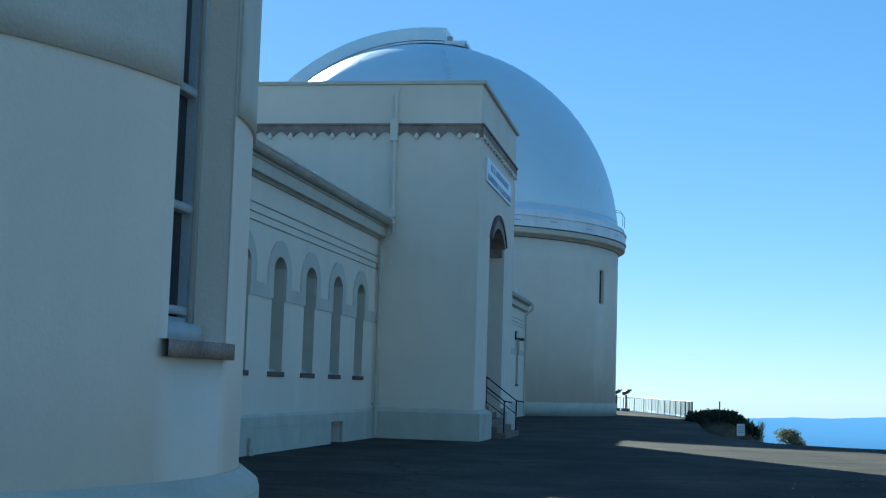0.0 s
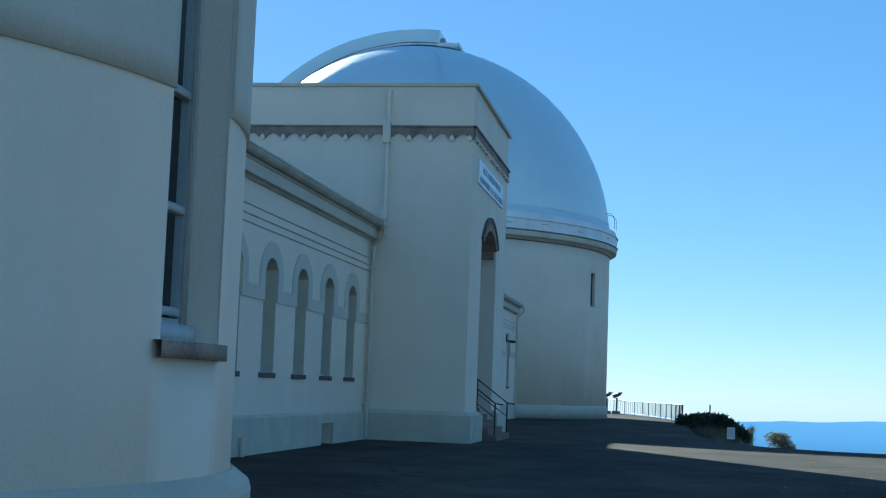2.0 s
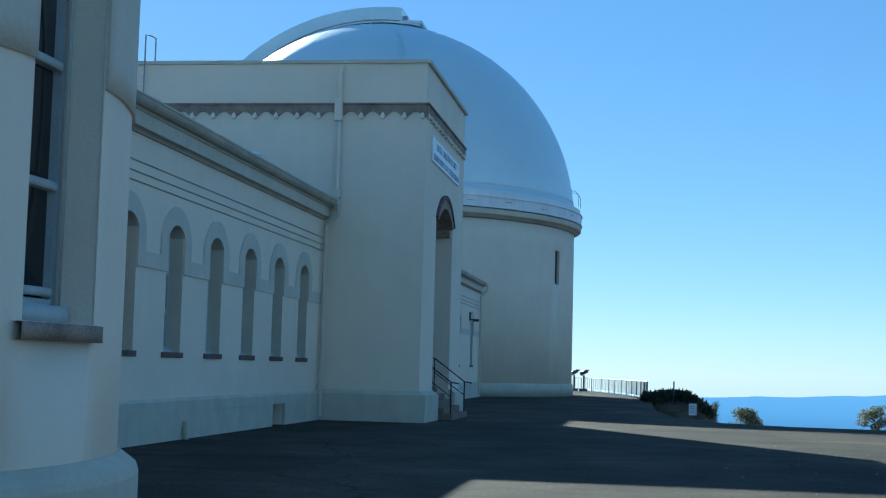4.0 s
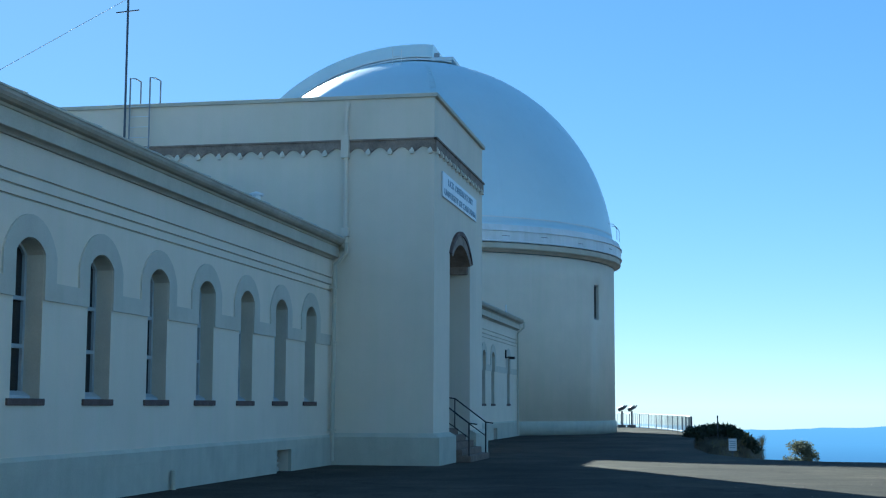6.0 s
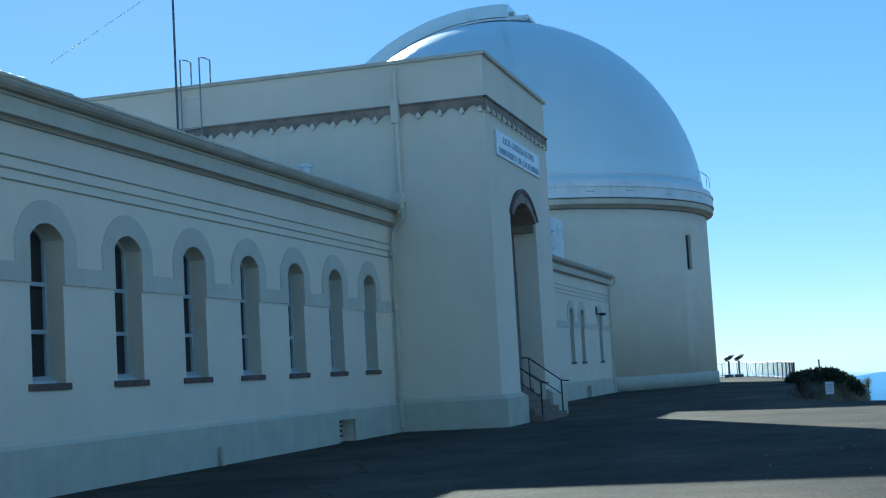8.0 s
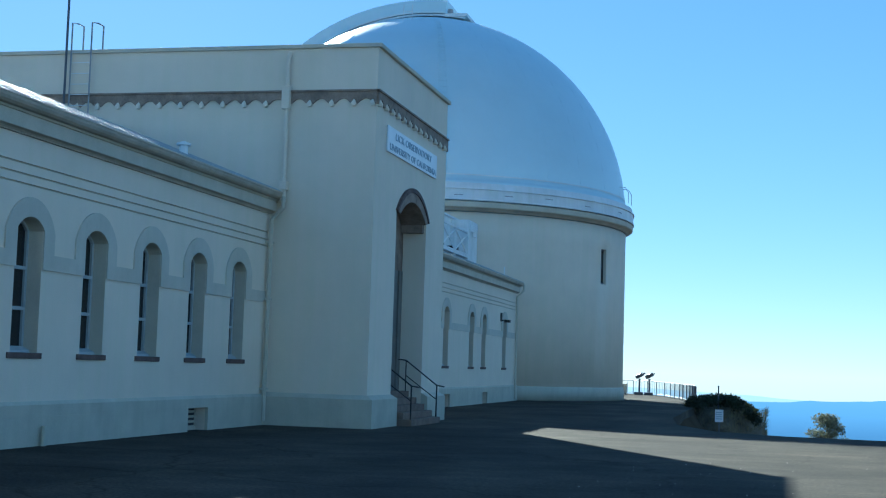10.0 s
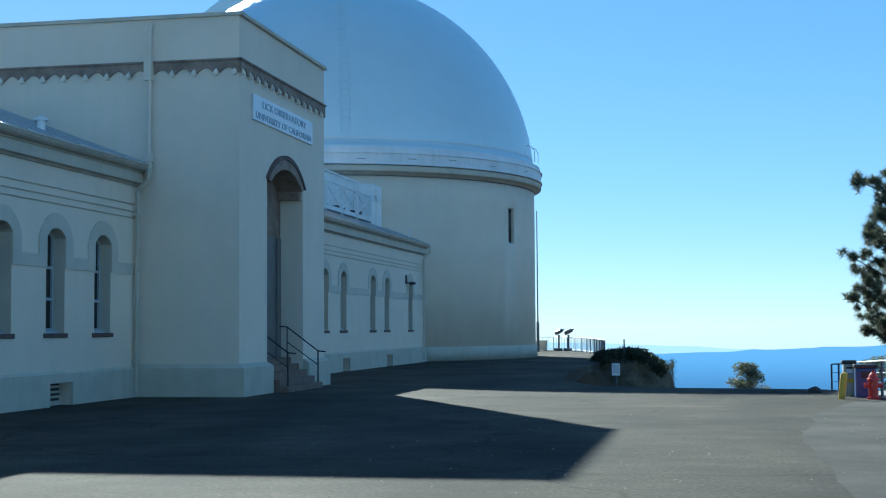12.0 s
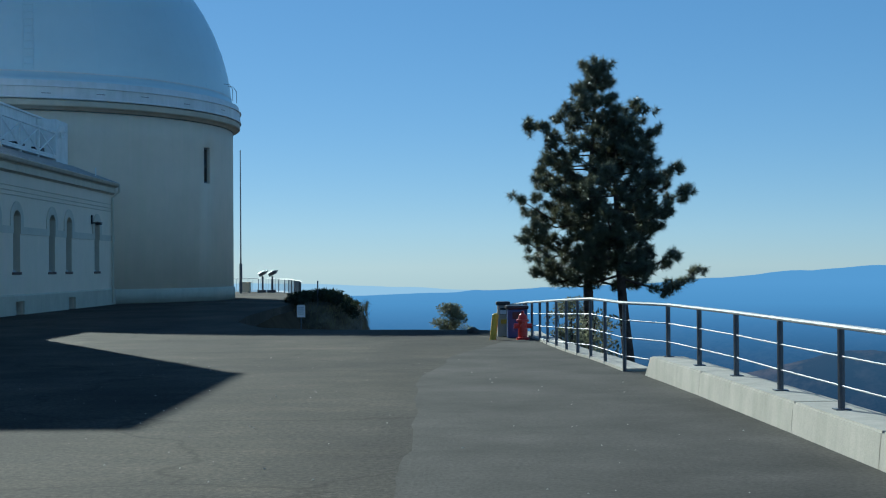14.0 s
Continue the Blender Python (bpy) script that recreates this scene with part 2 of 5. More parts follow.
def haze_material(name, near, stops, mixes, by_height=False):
    """Ground with the air's blue haze painted in as emission, by distance from the summit or by height: stops of
    (metres, air colour, share of air).
    """
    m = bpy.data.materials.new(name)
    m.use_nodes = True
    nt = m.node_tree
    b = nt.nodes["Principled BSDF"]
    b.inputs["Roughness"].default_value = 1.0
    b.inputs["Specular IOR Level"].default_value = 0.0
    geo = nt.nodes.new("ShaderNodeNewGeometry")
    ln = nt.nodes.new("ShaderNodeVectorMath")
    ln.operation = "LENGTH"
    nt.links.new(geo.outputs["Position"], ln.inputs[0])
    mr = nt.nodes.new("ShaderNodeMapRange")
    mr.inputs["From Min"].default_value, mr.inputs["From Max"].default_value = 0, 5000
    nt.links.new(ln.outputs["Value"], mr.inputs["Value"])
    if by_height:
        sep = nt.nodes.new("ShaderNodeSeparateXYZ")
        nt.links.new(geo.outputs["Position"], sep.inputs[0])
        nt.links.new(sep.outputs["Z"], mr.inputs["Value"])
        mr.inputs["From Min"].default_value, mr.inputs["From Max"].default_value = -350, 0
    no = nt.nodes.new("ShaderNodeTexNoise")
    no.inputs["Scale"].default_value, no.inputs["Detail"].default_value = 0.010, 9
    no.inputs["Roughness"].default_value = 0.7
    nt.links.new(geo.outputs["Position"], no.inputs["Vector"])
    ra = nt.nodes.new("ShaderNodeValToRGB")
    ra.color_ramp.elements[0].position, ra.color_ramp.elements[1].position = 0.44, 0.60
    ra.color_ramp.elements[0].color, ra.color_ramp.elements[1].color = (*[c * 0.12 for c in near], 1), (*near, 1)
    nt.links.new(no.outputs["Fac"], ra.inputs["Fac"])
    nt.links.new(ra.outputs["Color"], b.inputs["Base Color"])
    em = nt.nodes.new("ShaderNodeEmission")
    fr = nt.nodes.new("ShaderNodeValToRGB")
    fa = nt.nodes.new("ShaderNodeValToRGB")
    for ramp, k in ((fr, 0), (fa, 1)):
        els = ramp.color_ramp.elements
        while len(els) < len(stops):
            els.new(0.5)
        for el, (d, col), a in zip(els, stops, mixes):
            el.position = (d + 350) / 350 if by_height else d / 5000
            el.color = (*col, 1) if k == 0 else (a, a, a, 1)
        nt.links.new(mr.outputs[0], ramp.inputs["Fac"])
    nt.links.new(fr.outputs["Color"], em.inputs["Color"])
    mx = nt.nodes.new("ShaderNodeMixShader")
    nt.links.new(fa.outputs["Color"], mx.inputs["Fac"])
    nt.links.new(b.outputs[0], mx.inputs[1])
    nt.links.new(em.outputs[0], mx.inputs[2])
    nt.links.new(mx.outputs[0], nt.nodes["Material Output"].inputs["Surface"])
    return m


# air glow painted into the far ground and ridges, in place of real haze
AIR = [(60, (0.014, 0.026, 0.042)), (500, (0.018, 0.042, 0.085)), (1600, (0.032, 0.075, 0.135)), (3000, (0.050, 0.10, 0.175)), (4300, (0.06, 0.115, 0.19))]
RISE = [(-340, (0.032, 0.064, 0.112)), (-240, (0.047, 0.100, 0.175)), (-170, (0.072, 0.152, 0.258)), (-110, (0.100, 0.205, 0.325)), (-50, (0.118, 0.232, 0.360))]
M["hazy_hillside"] = haze_material("hazy_hillside", (0.20, 0.14, 0.08), AIR, (0.05, 0.55, 0.72, 0.8, 0.85))
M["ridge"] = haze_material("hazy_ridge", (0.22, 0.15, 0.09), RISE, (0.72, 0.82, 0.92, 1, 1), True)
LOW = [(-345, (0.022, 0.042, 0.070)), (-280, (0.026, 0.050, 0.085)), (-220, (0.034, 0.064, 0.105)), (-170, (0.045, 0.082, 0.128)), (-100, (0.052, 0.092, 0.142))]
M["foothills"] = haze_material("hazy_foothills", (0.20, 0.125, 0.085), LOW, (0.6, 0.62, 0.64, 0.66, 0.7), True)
# the far range is haze only: one even painted glow, no lit surface
M["far_ridge"] = haze_material("far_ridge_haze", (0.1, 0.1, 0.08), [(d, (0.30, 0.385, 0.43)) for d, c in RISE], (1, 1, 1, 1, 1), True)

# ---- building blocks ----


def mesh_of(bm, name):
    me = bpy.data.meshes.new(name)
    bm.to_mesh(me)
    bm.free()
    return me


def part(name, bm, mat, parent=None, label="", smooth=False):
    if smooth:
        for f in bm.faces:
            f.smooth = True
    me = mesh_of(bm, name)
    me.materials.append(M[mat] if isinstance(mat, str) else mat)
    ob = new(name, me)
    if parent is not None:
        ob.parent = parent
        ob.matrix_parent_inverse = Matrix.Translation(-Vector(parent.location))
    if label:
        ob["label"] = label
    return ob


def thing(name, at, label, category, group="", kind=""):
    ob = new(name)
    ob.location = at
    ob.empty_display_size = 0.2
    return tagged(ob, label, category, group, kind)


def box(bm, x0, y0, z0, x1, y1, z1, bevel=0.0):
    vs = [bm.verts.new(p) for p in ((x0, y0, z0), (x1, y0, z0), (x1, y1, z0), (x0, y1, z0),
                                    (x0, y0, z1), (x1, y0, z1), (x1, y1, z1), (x0, y1, z1))]
    fs = [bm.faces.new([vs[i] for i in q]) for q in ((3, 2, 1, 0), (4, 5, 6, 7), (0, 1, 5, 4), (1, 2, 6, 5), (2, 3, 7, 6), (3, 0, 4, 7))]
    if bevel:
        es = list({e for f in fs for e in f.edges})
        bmesh.ops.bevel(bm, geom=es, offset=bevel, segments=2, affect="EDGES", profile=0.6)
    return bm


def boxes(*args, bevel=0.0):
    bm = bmesh.new()
    for a in args:
        box(bm, *a, bevel=bevel)
    return bm


def tube(bm, pts, r, n=8, r1=None, caps=True):
    """A pipe along points, of radius r, tapering to r1."""
    pts = [Vector(p) for p in pts]
    rings = []
    for i, p in enumerate(pts):
        d = (pts[min(i + 1, len(pts) - 1)] - pts[max(i - 1, 0)]).normalized()
        a = d.orthogonal().normalized() if i == 0 else (rings_a - d * rings_a.dot(d)).normalized()
        rings_a = a
        c = d.cross(a)
        rr = r if r1 is None else r + (r1 - r) * i / (len(pts) - 1)
        rings.append([bm.verts.new(p + (a * math.cos(2 * math.pi * k / n) + c * math.sin(2 * math.pi * k / n)) * rr) for k in range(n)])
    for A, B in zip(rings, rings[1:]):
        for k in range(n):
            bm.faces.new((A[k], A[(k + 1) % n], B[(k + 1) % n], B[k]))
    if caps:
        bm.faces.new(list(reversed(rings[0])))
        bm.faces.new(rings[-1])
    return bm


def tubes(*args):
    bm = bmesh.new()
    for a in args:
        tube(bm, *a)
    return bm


def lathe(profile, cx, cy, n=96, a0=0.0, a1=2 * math.pi):
    """Turn a profile of (radius, z) about an upright axis."""
    bm = bmesh.new()
    full = abs(a1 - a0 - 2 * math.pi) < 1e-6
    cols = []
    for k in range(n if full else n + 1):
        a = a0 + (a1 - a0) * k / n
        cols.append([bm.verts.new((cx + r * math.cos(a), cy + r * math.sin(a), z)) for r, z in profile])
    m = len(cols)
    for k in range(m if full else m - 1):
        A, B = cols[k], cols[(k + 1) % m]
        for j in range(len(profile) - 1):
            bm.faces.new((A[j], B[j], B[j + 1], A[j + 1]))
    bmesh.ops.remove_doubles(bm, verts=bm.verts, dist=1e-4)
    return bm


def extrude_y(profile, y0, y1):
    """A closed (x, z) profile drawn along y."""
    bm = bmesh.new()
    A = [bm.verts.new((x, y0, z)) for x, z in profile]
    B = [bm.verts.new((x, y1, z)) for x, z in profile]
    n = len(profile)
    for i in range(n):
        bm.faces.new((A[i], A[(i + 1) % n], B[(i + 1) % n], B[i]))
    bm.faces.new(list(reversed(A)))
    bm.faces.new(B)
    bmesh.ops.recalc_face_normals(bm, faces=bm.faces)
    return bm


def arch_pts(c, half, spring, rise, n=10):
    """Points of a segmental arch from its one springing to the other, in (along, z)."""
    R = (half * half + rise * rise) / (2 * rise)
    zc = spring + rise - R
    a = math.asin(min(1.0, half / R)) if rise <= half else math.pi - math.asin(half / R)
    return [(c + R * math.sin(-a + 2 * a * k / n), zc + R * math.cos(-a + 2 * a * k / n)) for k in range(n + 1)]


def slab(bm, poly, x0, x1):
    """A polygon in (y, z), given thickness from x0 to x1."""
    A = [bm.verts.new((x0, y, z)) for y, z in poly]
    B = [bm.verts.new((x1, y, z)) for y, z in poly]
    n = len(poly)
    for i in range(n):
        bm.faces.new((A[i], A[(i + 1) % n], B[(i + 1) % n], B[i]))
    bm.faces.new(A)
    bm.faces.new(list(reversed(B)))


def arched_wall(x0, x1, y0, y1, z0, z1, holes):
    """A wall along y from x0 (back) to x1 (front) with arched holes (centre, half width, bottom, springing, rise)."""
    bm = bmesh.new()
    edge = y0
    for c, h, zb, sp, rise in sorted(holes):
        slab(bm, [(edge, z0), (c - h, z0), (c - h, z1), (edge, z1)], x0, x1)
        if zb > z0 + 0.01:
            slab(bm, [(c - h, z0), (c + h, z0), (c + h, zb), (c - h, zb)], x0, x1)
        top = arch_pts(c, h, sp, rise)
        for (a, za), (b2, zb2) in zip(top, top[1:]):
            slab(bm, [(a, za), (b2, zb2), (b2, z1), (a, z1)], x0, x1)
        edge = c + h
    slab(bm, [(edge, z0), (y1, z0), (y1, z1), (edge, z1)], x0, x1)
    bmesh.ops.remove_doubles(bm, verts=bm.verts, dist=1e-4)
    seen = {}
    for f in list(bm.faces):
        seen.setdefault(frozenset(f.verts), []).append(f)
    bmesh.ops.delete(bm, geom=[f for fs in seen.values() if len(fs) > 1 for f in fs], context="FACES_ONLY")
    bmesh.ops.recalc_face_normals(bm, faces=bm.faces)
    return bm

# ---- ground ----
PLATEAU = [(14.2, -60), (12.75, 4), (12.5, 15), (12.35, 20), (12.1, 25.5), (11.7, 28.5), (11.35, 32), (11.05, 36), (10.6, 39), (9.7, 40.7),
           (8, 41.3), (5.5, 41.6), (3.6, 43), (2.3, 47), (1.75, 53), (1.6, 62), (1.6, 72), (1.75, 76), (1.3, 80), (0.4, 88),
           (-0.9, 95), (-2.4, 101.5), (-4.5, 105.5), (-9, 107.5), (-60, 107.5), (-60, -60)]
bm = bmesh.new()
top = [bm.verts.new((x, y, 0.0)) for x, y in PLATEAU]
bot = [bm.verts.new((x, y, -0.5)) for x, y in PLATEAU]
bm.faces.new(top)
for i in range(len(top)):
    j = (i + 1) % len(top)
    bm.faces.new((top[j], top[i], bot[i], bot[j]))
bmesh.ops.recalc_face_normals(bm, faces=bm.faces)
tagged(part("pavement", bm, "asphalt"), "worn grey asphalt forecourt with cracks and pale patches", "pavement", kind="structure")


lane_mat = material("newer_asphalt", (0.071, 0.0665, 0.058), 0.9, var=0.26, scale=0.55, fine=26, bump=0.7, bump_size=0.010, spec=0.15)
M["newer_asphalt"] = lane_mat
lane_edge = [(8.2 + 0.16 * noise.noise(Vector((y * 0.45, 1.7, 0))) + 0.05 * noise.noise(Vector((y * 2.1, 4, 0))) + 2.2 * (max(0.0, y - 22) / 15) ** 2, y) for y in np.arange(-30, 37.0, 0.4)]
fence_side = [(10.62, 36.9), (10.72, 35.4), (10.90, 32), (11.25, 28.5), (11.50, 25.8), (11.78, 22), (11.95, 18), (12.04, 14), (12.15, 6), (12.2, -30)]
bm = bmesh.new()
face = bm.faces.new([bm.verts.new((x, y, 0.004)) for x, y in list(lane_edge) + fence_side])
face.normal_update()
if face.normal.z < 0:
    face.normal_flip()
bmesh.ops.triangulate(bm, faces=[face])
tagged(part("pavement_lane", bm, "newer_asphalt"), "smoother grey asphalt lane along the railing", "pavement", kind="structure")
bm = bmesh.new()
grit = random.Random(77)
for _ in range(160):
    x, y, r = grit.uniform(2.5, 11.6), grit.uniform(7, 30), grit.uniform(0.005, 0.014)
    q = [bm.verts.new((x + r * math.cos(a) * grit.uniform(0.7, 1.2), y + r * math.sin(a) * grit.uniform(0.7, 1.2), 0.004)) for a in (0, 1.57, 3.14, 4.71)]
    tip = bm.verts.new((x, y, 0.004 + r * 0.9))
    for i in range(4):
        bm.faces.new((q[i], q[(i + 1) % 4], tip))
tagged(part("gravel", bm, "concrete"), "scattered pale grit on the asphalt", "gravel", kind="stuff")


def inside(x, y):
    c = False
    for (xa, ya), (xb, yb) in zip(PLATEAU, PLATEAU[1:] + PLATEAU[:1]):
        if (ya > y) != (yb > y) and x < (xb - xa) * (y - ya) / (yb - ya) + xa:
            c = not c
    return c


def off_edge(x, y):
    d = 1e9
    for (xa, ya), (xb, yb) in zip(PLATEAU, PLATEAU[1:] + PLATEAU[:1]):
        ux, uy = xb - xa, yb - ya
        t = max(0, min(1, ((x - xa) * ux + (y - ya) * uy) / (ux * ux + uy * uy)))
        d = min(d, math.hypot(x - xa - ux * t, y - ya - uy * t))
    return -d if inside(x, y) else d


def hill(x, y):
    """Height of the mountain side round the summit."""
    d = off_edge(x, y)
    if d <= 0.05:
        return -0.25
    h = -0.9 - 0.45 * min(d, 14) - 0.02 * max(0, min(d, 90) - 14)
    if x > 14:
        h -= 0.28 * min(max(0, x - 14), 200)
    far = max(0, d - 70)
    h -= 330 * (1 - math.exp(-far / 900))
    h += min(1.0, d / 400) * 55 * noise.fractal(Vector((x * 0.0016, y * 0.0016, 3.1)), 1.0, 2.0, 5)
    h += min(1.0, d / 30) * 0.5 * noise.noise(Vector((x * 0.12, y * 0.12, 0)))
    return h


def spread(lo, hi, centre, n, power=3.4):
    out = []
    for k in range(n + 1):
        u = 2 * k / n - 1
        s = abs(u) ** power * (1 if u > 0 else -1) + 0.012 * u
        s /= 1.012
        out.append(centre + (s * (hi - centre) if s > 0 else -s * (lo - centre)))
    return out


xs, ys = spread(-4200, 4200, 6, 210), spread(-3000, 4300, 42, 210)
bm = bmesh.new()
grid = [[bm.verts.new((x, y, hill(x, y))) for x in xs] for y in ys]
for j in range(len(ys) - 1):
    for i in range(len(xs) - 1):
        bm.faces.new((grid[j][i], grid[j][i + 1], grid[j + 1][i + 1], grid[j + 1][i]))
tagged(part("ground", bm, "hazy_hillside", smooth=True), "hazy mountain side falling away to a wide valley", "ground", kind="structure")


def ridge(name, dist, base, mat, label, a0, a1, height, bottom):
    """A far ridge line: a hill sheet that rises to an uneven crest."""
    bm = bmesh.new()
    n = 260
    rows = []
    for k in range(n + 1):
        a = radians(a0 + (a1 - a0) * k / n)
        top = height(math.degrees(a)) + base * noise.fractal(Vector((math.degrees(a) * 0.22, dist * 0.01, 0)), 1.0, 2.0, 6)
        row = []
        for j, (dd, f) in enumerate(((0.86, 0.0), (0.92, 0.45), (0.97, 0.85), (1.0, 1.0), (1.03, 0.9))):
            z = bottom + (top - bottom) * f
            row.append(bm.verts.new((dist * dd * math.sin(a), dist * dd * math.cos(a), z)))
        rows.append(row)
    for A, B in zip(rows, rows[1:]):
        for j in range(4):
            bm.faces.new((A[j], B[j], B[j + 1], A[j + 1]))
    tagged(part(name, bm, mat, smooth=True), label, "mountains", kind="structure")


def step_up(a, table):
    for (a0, h0), (a1, h1) in zip(table, table[1:]):
        if a <= a1:
            return h0 + (h1 - h0) * (a - a0) / (a1 - a0)
    return table[-1][1]


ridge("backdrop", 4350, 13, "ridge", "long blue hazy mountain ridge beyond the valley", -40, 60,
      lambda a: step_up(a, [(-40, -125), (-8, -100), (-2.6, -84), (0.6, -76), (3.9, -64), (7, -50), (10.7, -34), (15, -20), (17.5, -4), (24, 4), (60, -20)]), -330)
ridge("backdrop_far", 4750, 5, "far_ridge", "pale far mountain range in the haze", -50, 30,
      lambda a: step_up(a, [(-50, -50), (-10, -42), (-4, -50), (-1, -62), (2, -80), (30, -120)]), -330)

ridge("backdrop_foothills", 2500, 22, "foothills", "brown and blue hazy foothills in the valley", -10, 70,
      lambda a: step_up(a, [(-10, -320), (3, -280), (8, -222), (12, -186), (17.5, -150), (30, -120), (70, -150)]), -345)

# ---- wing buildings ----
FACE, BACK = -7.10, -15.5
# cavetto under a plain fascia, then a groove and the gutter roll
CAVETTO = [(0.0, 5.205), (0.04, 5.205), (0.05, 5.225), (0.08, 5.25), (0.14, 5.265), (0.0, 5.27)]
FASCIA = [(0.0, 5.272), (0.155, 5.272), (0.16, 5.285), (0.165, 5.49), (0.135, 5.495), (0.135, 5.525), (0.165, 5.53), (0.19, 5.565), (0.0, 5.58)]
GUTTER = [(0.10, 5.585), (0.20, 5.57), (0.27, 5.575), (0.32, 5.61), (0.345, 5.655), (0.35, 5.705), (0.325, 5.705), (0.30, 5.64), (0.10, 5.66)]
EAVE_LIP = [(0.335, 5.708), (0.365, 5.708), (0.365, 5.738), (0.335, 5.738)]


def arched_window(parent, c, half=0.44, zb=1.58, spring=3.66, rise=0.21, face=FACE, deep=0.265):
    """A tall sash window in a deep arched reveal, over a brown sill."""
    xf = face - deep
    arch = arch_pts(c, half, spring, rise)
    bm = bmesh.new()
    w = 0.07
    outer = [(c - half, zb)] + arch + [(c + half, zb)]
    inner = [(c - half + w, zb + 0.1)] + arch_pts(c, half - w, spring, rise - 0.04) + [(c + half - w, zb + 0.1)]
    for k in range(len(outer)):
        j = (k + 1) % len(outer)
        slab(bm, [outer[k], outer[j], inner[j], inner[k]], xf - 0.08, xf)
    bmesh.ops.recalc_face_normals(bm, faces=bm.faces)
    win = part("window", bm, "sash", parent, "tall arched sash window with grey frame")
    bm = bmesh.new()
    lin = [(c - half + 0.006, zb)] + arch_pts(c, half - 0.006, spring, rise - 0.004) + [(c + half - 0.006, zb)]
    out_ = [(c - half - 0.004, zb)] + arch_pts(c, half + 0.004, spring, rise + 0.004) + [(c + half + 0.004, zb)]
    for k in range(len(lin) - 1):
        slab(bm, [out_[k], out_[k + 1], lin[k + 1], lin[k]], xf, face - 0.004)
    bmesh.ops.remove_doubles(bm, verts=bm.verts, dist=1e-4)
    bmesh.ops.recalc_face_normals(bm, faces=bm.faces)
    part("reveal", bm, "reveal", win, "beige painted window reveal")
    bm = bmesh.new()
    slab(bm, inner, xf - 0.055, xf - 0.045)
    bmesh.ops.recalc_face_normals(bm, faces=bm.faces)
    g = part("pane", bm, "glass", win)
    for z in (2.33, 3.02):
        part("sash_bar", boxes((xf - 0.07, c - half + w, z - 0.03, xf + 0.012, c + half - w, z + 0.03)), "sash", win)
    part("sash_bar", boxes((xf - 0.07, c - 0.015, zb + 0.1, xf - 0.03, c + 0.015, spring + rise - 0.06)), "sash", win)
    wedge = extrude_y([(xf + 0.002, zb), (xf + 0.13, zb), (xf + 0.12, zb + 0.04), (xf + 0.002, zb + 0.11)], c - half + 0.008, c + half - 0.008)
    part("window_board", wedge, "sash", win, "pale sloping board under the sash")
    part("sill", boxes((xf - 0.02, c - half - 0.11, zb - 0.10, face + 0.035, c + half + 0.11, zb), bevel=0.012), "sill", parent, "dark brown stone sill")
    return win


def surround(c, half, zb, spring, rise, grow=0.36):
    """Outline (y, z) of the raised plaster hood round one window head, above the band."""
    return arch_pts(c, half + grow, spring - 0.03, rise + 0.36, 14), arch_pts(c, half, spring, rise, 14)


GROOVES = [4.38, 4.54, 4.72]


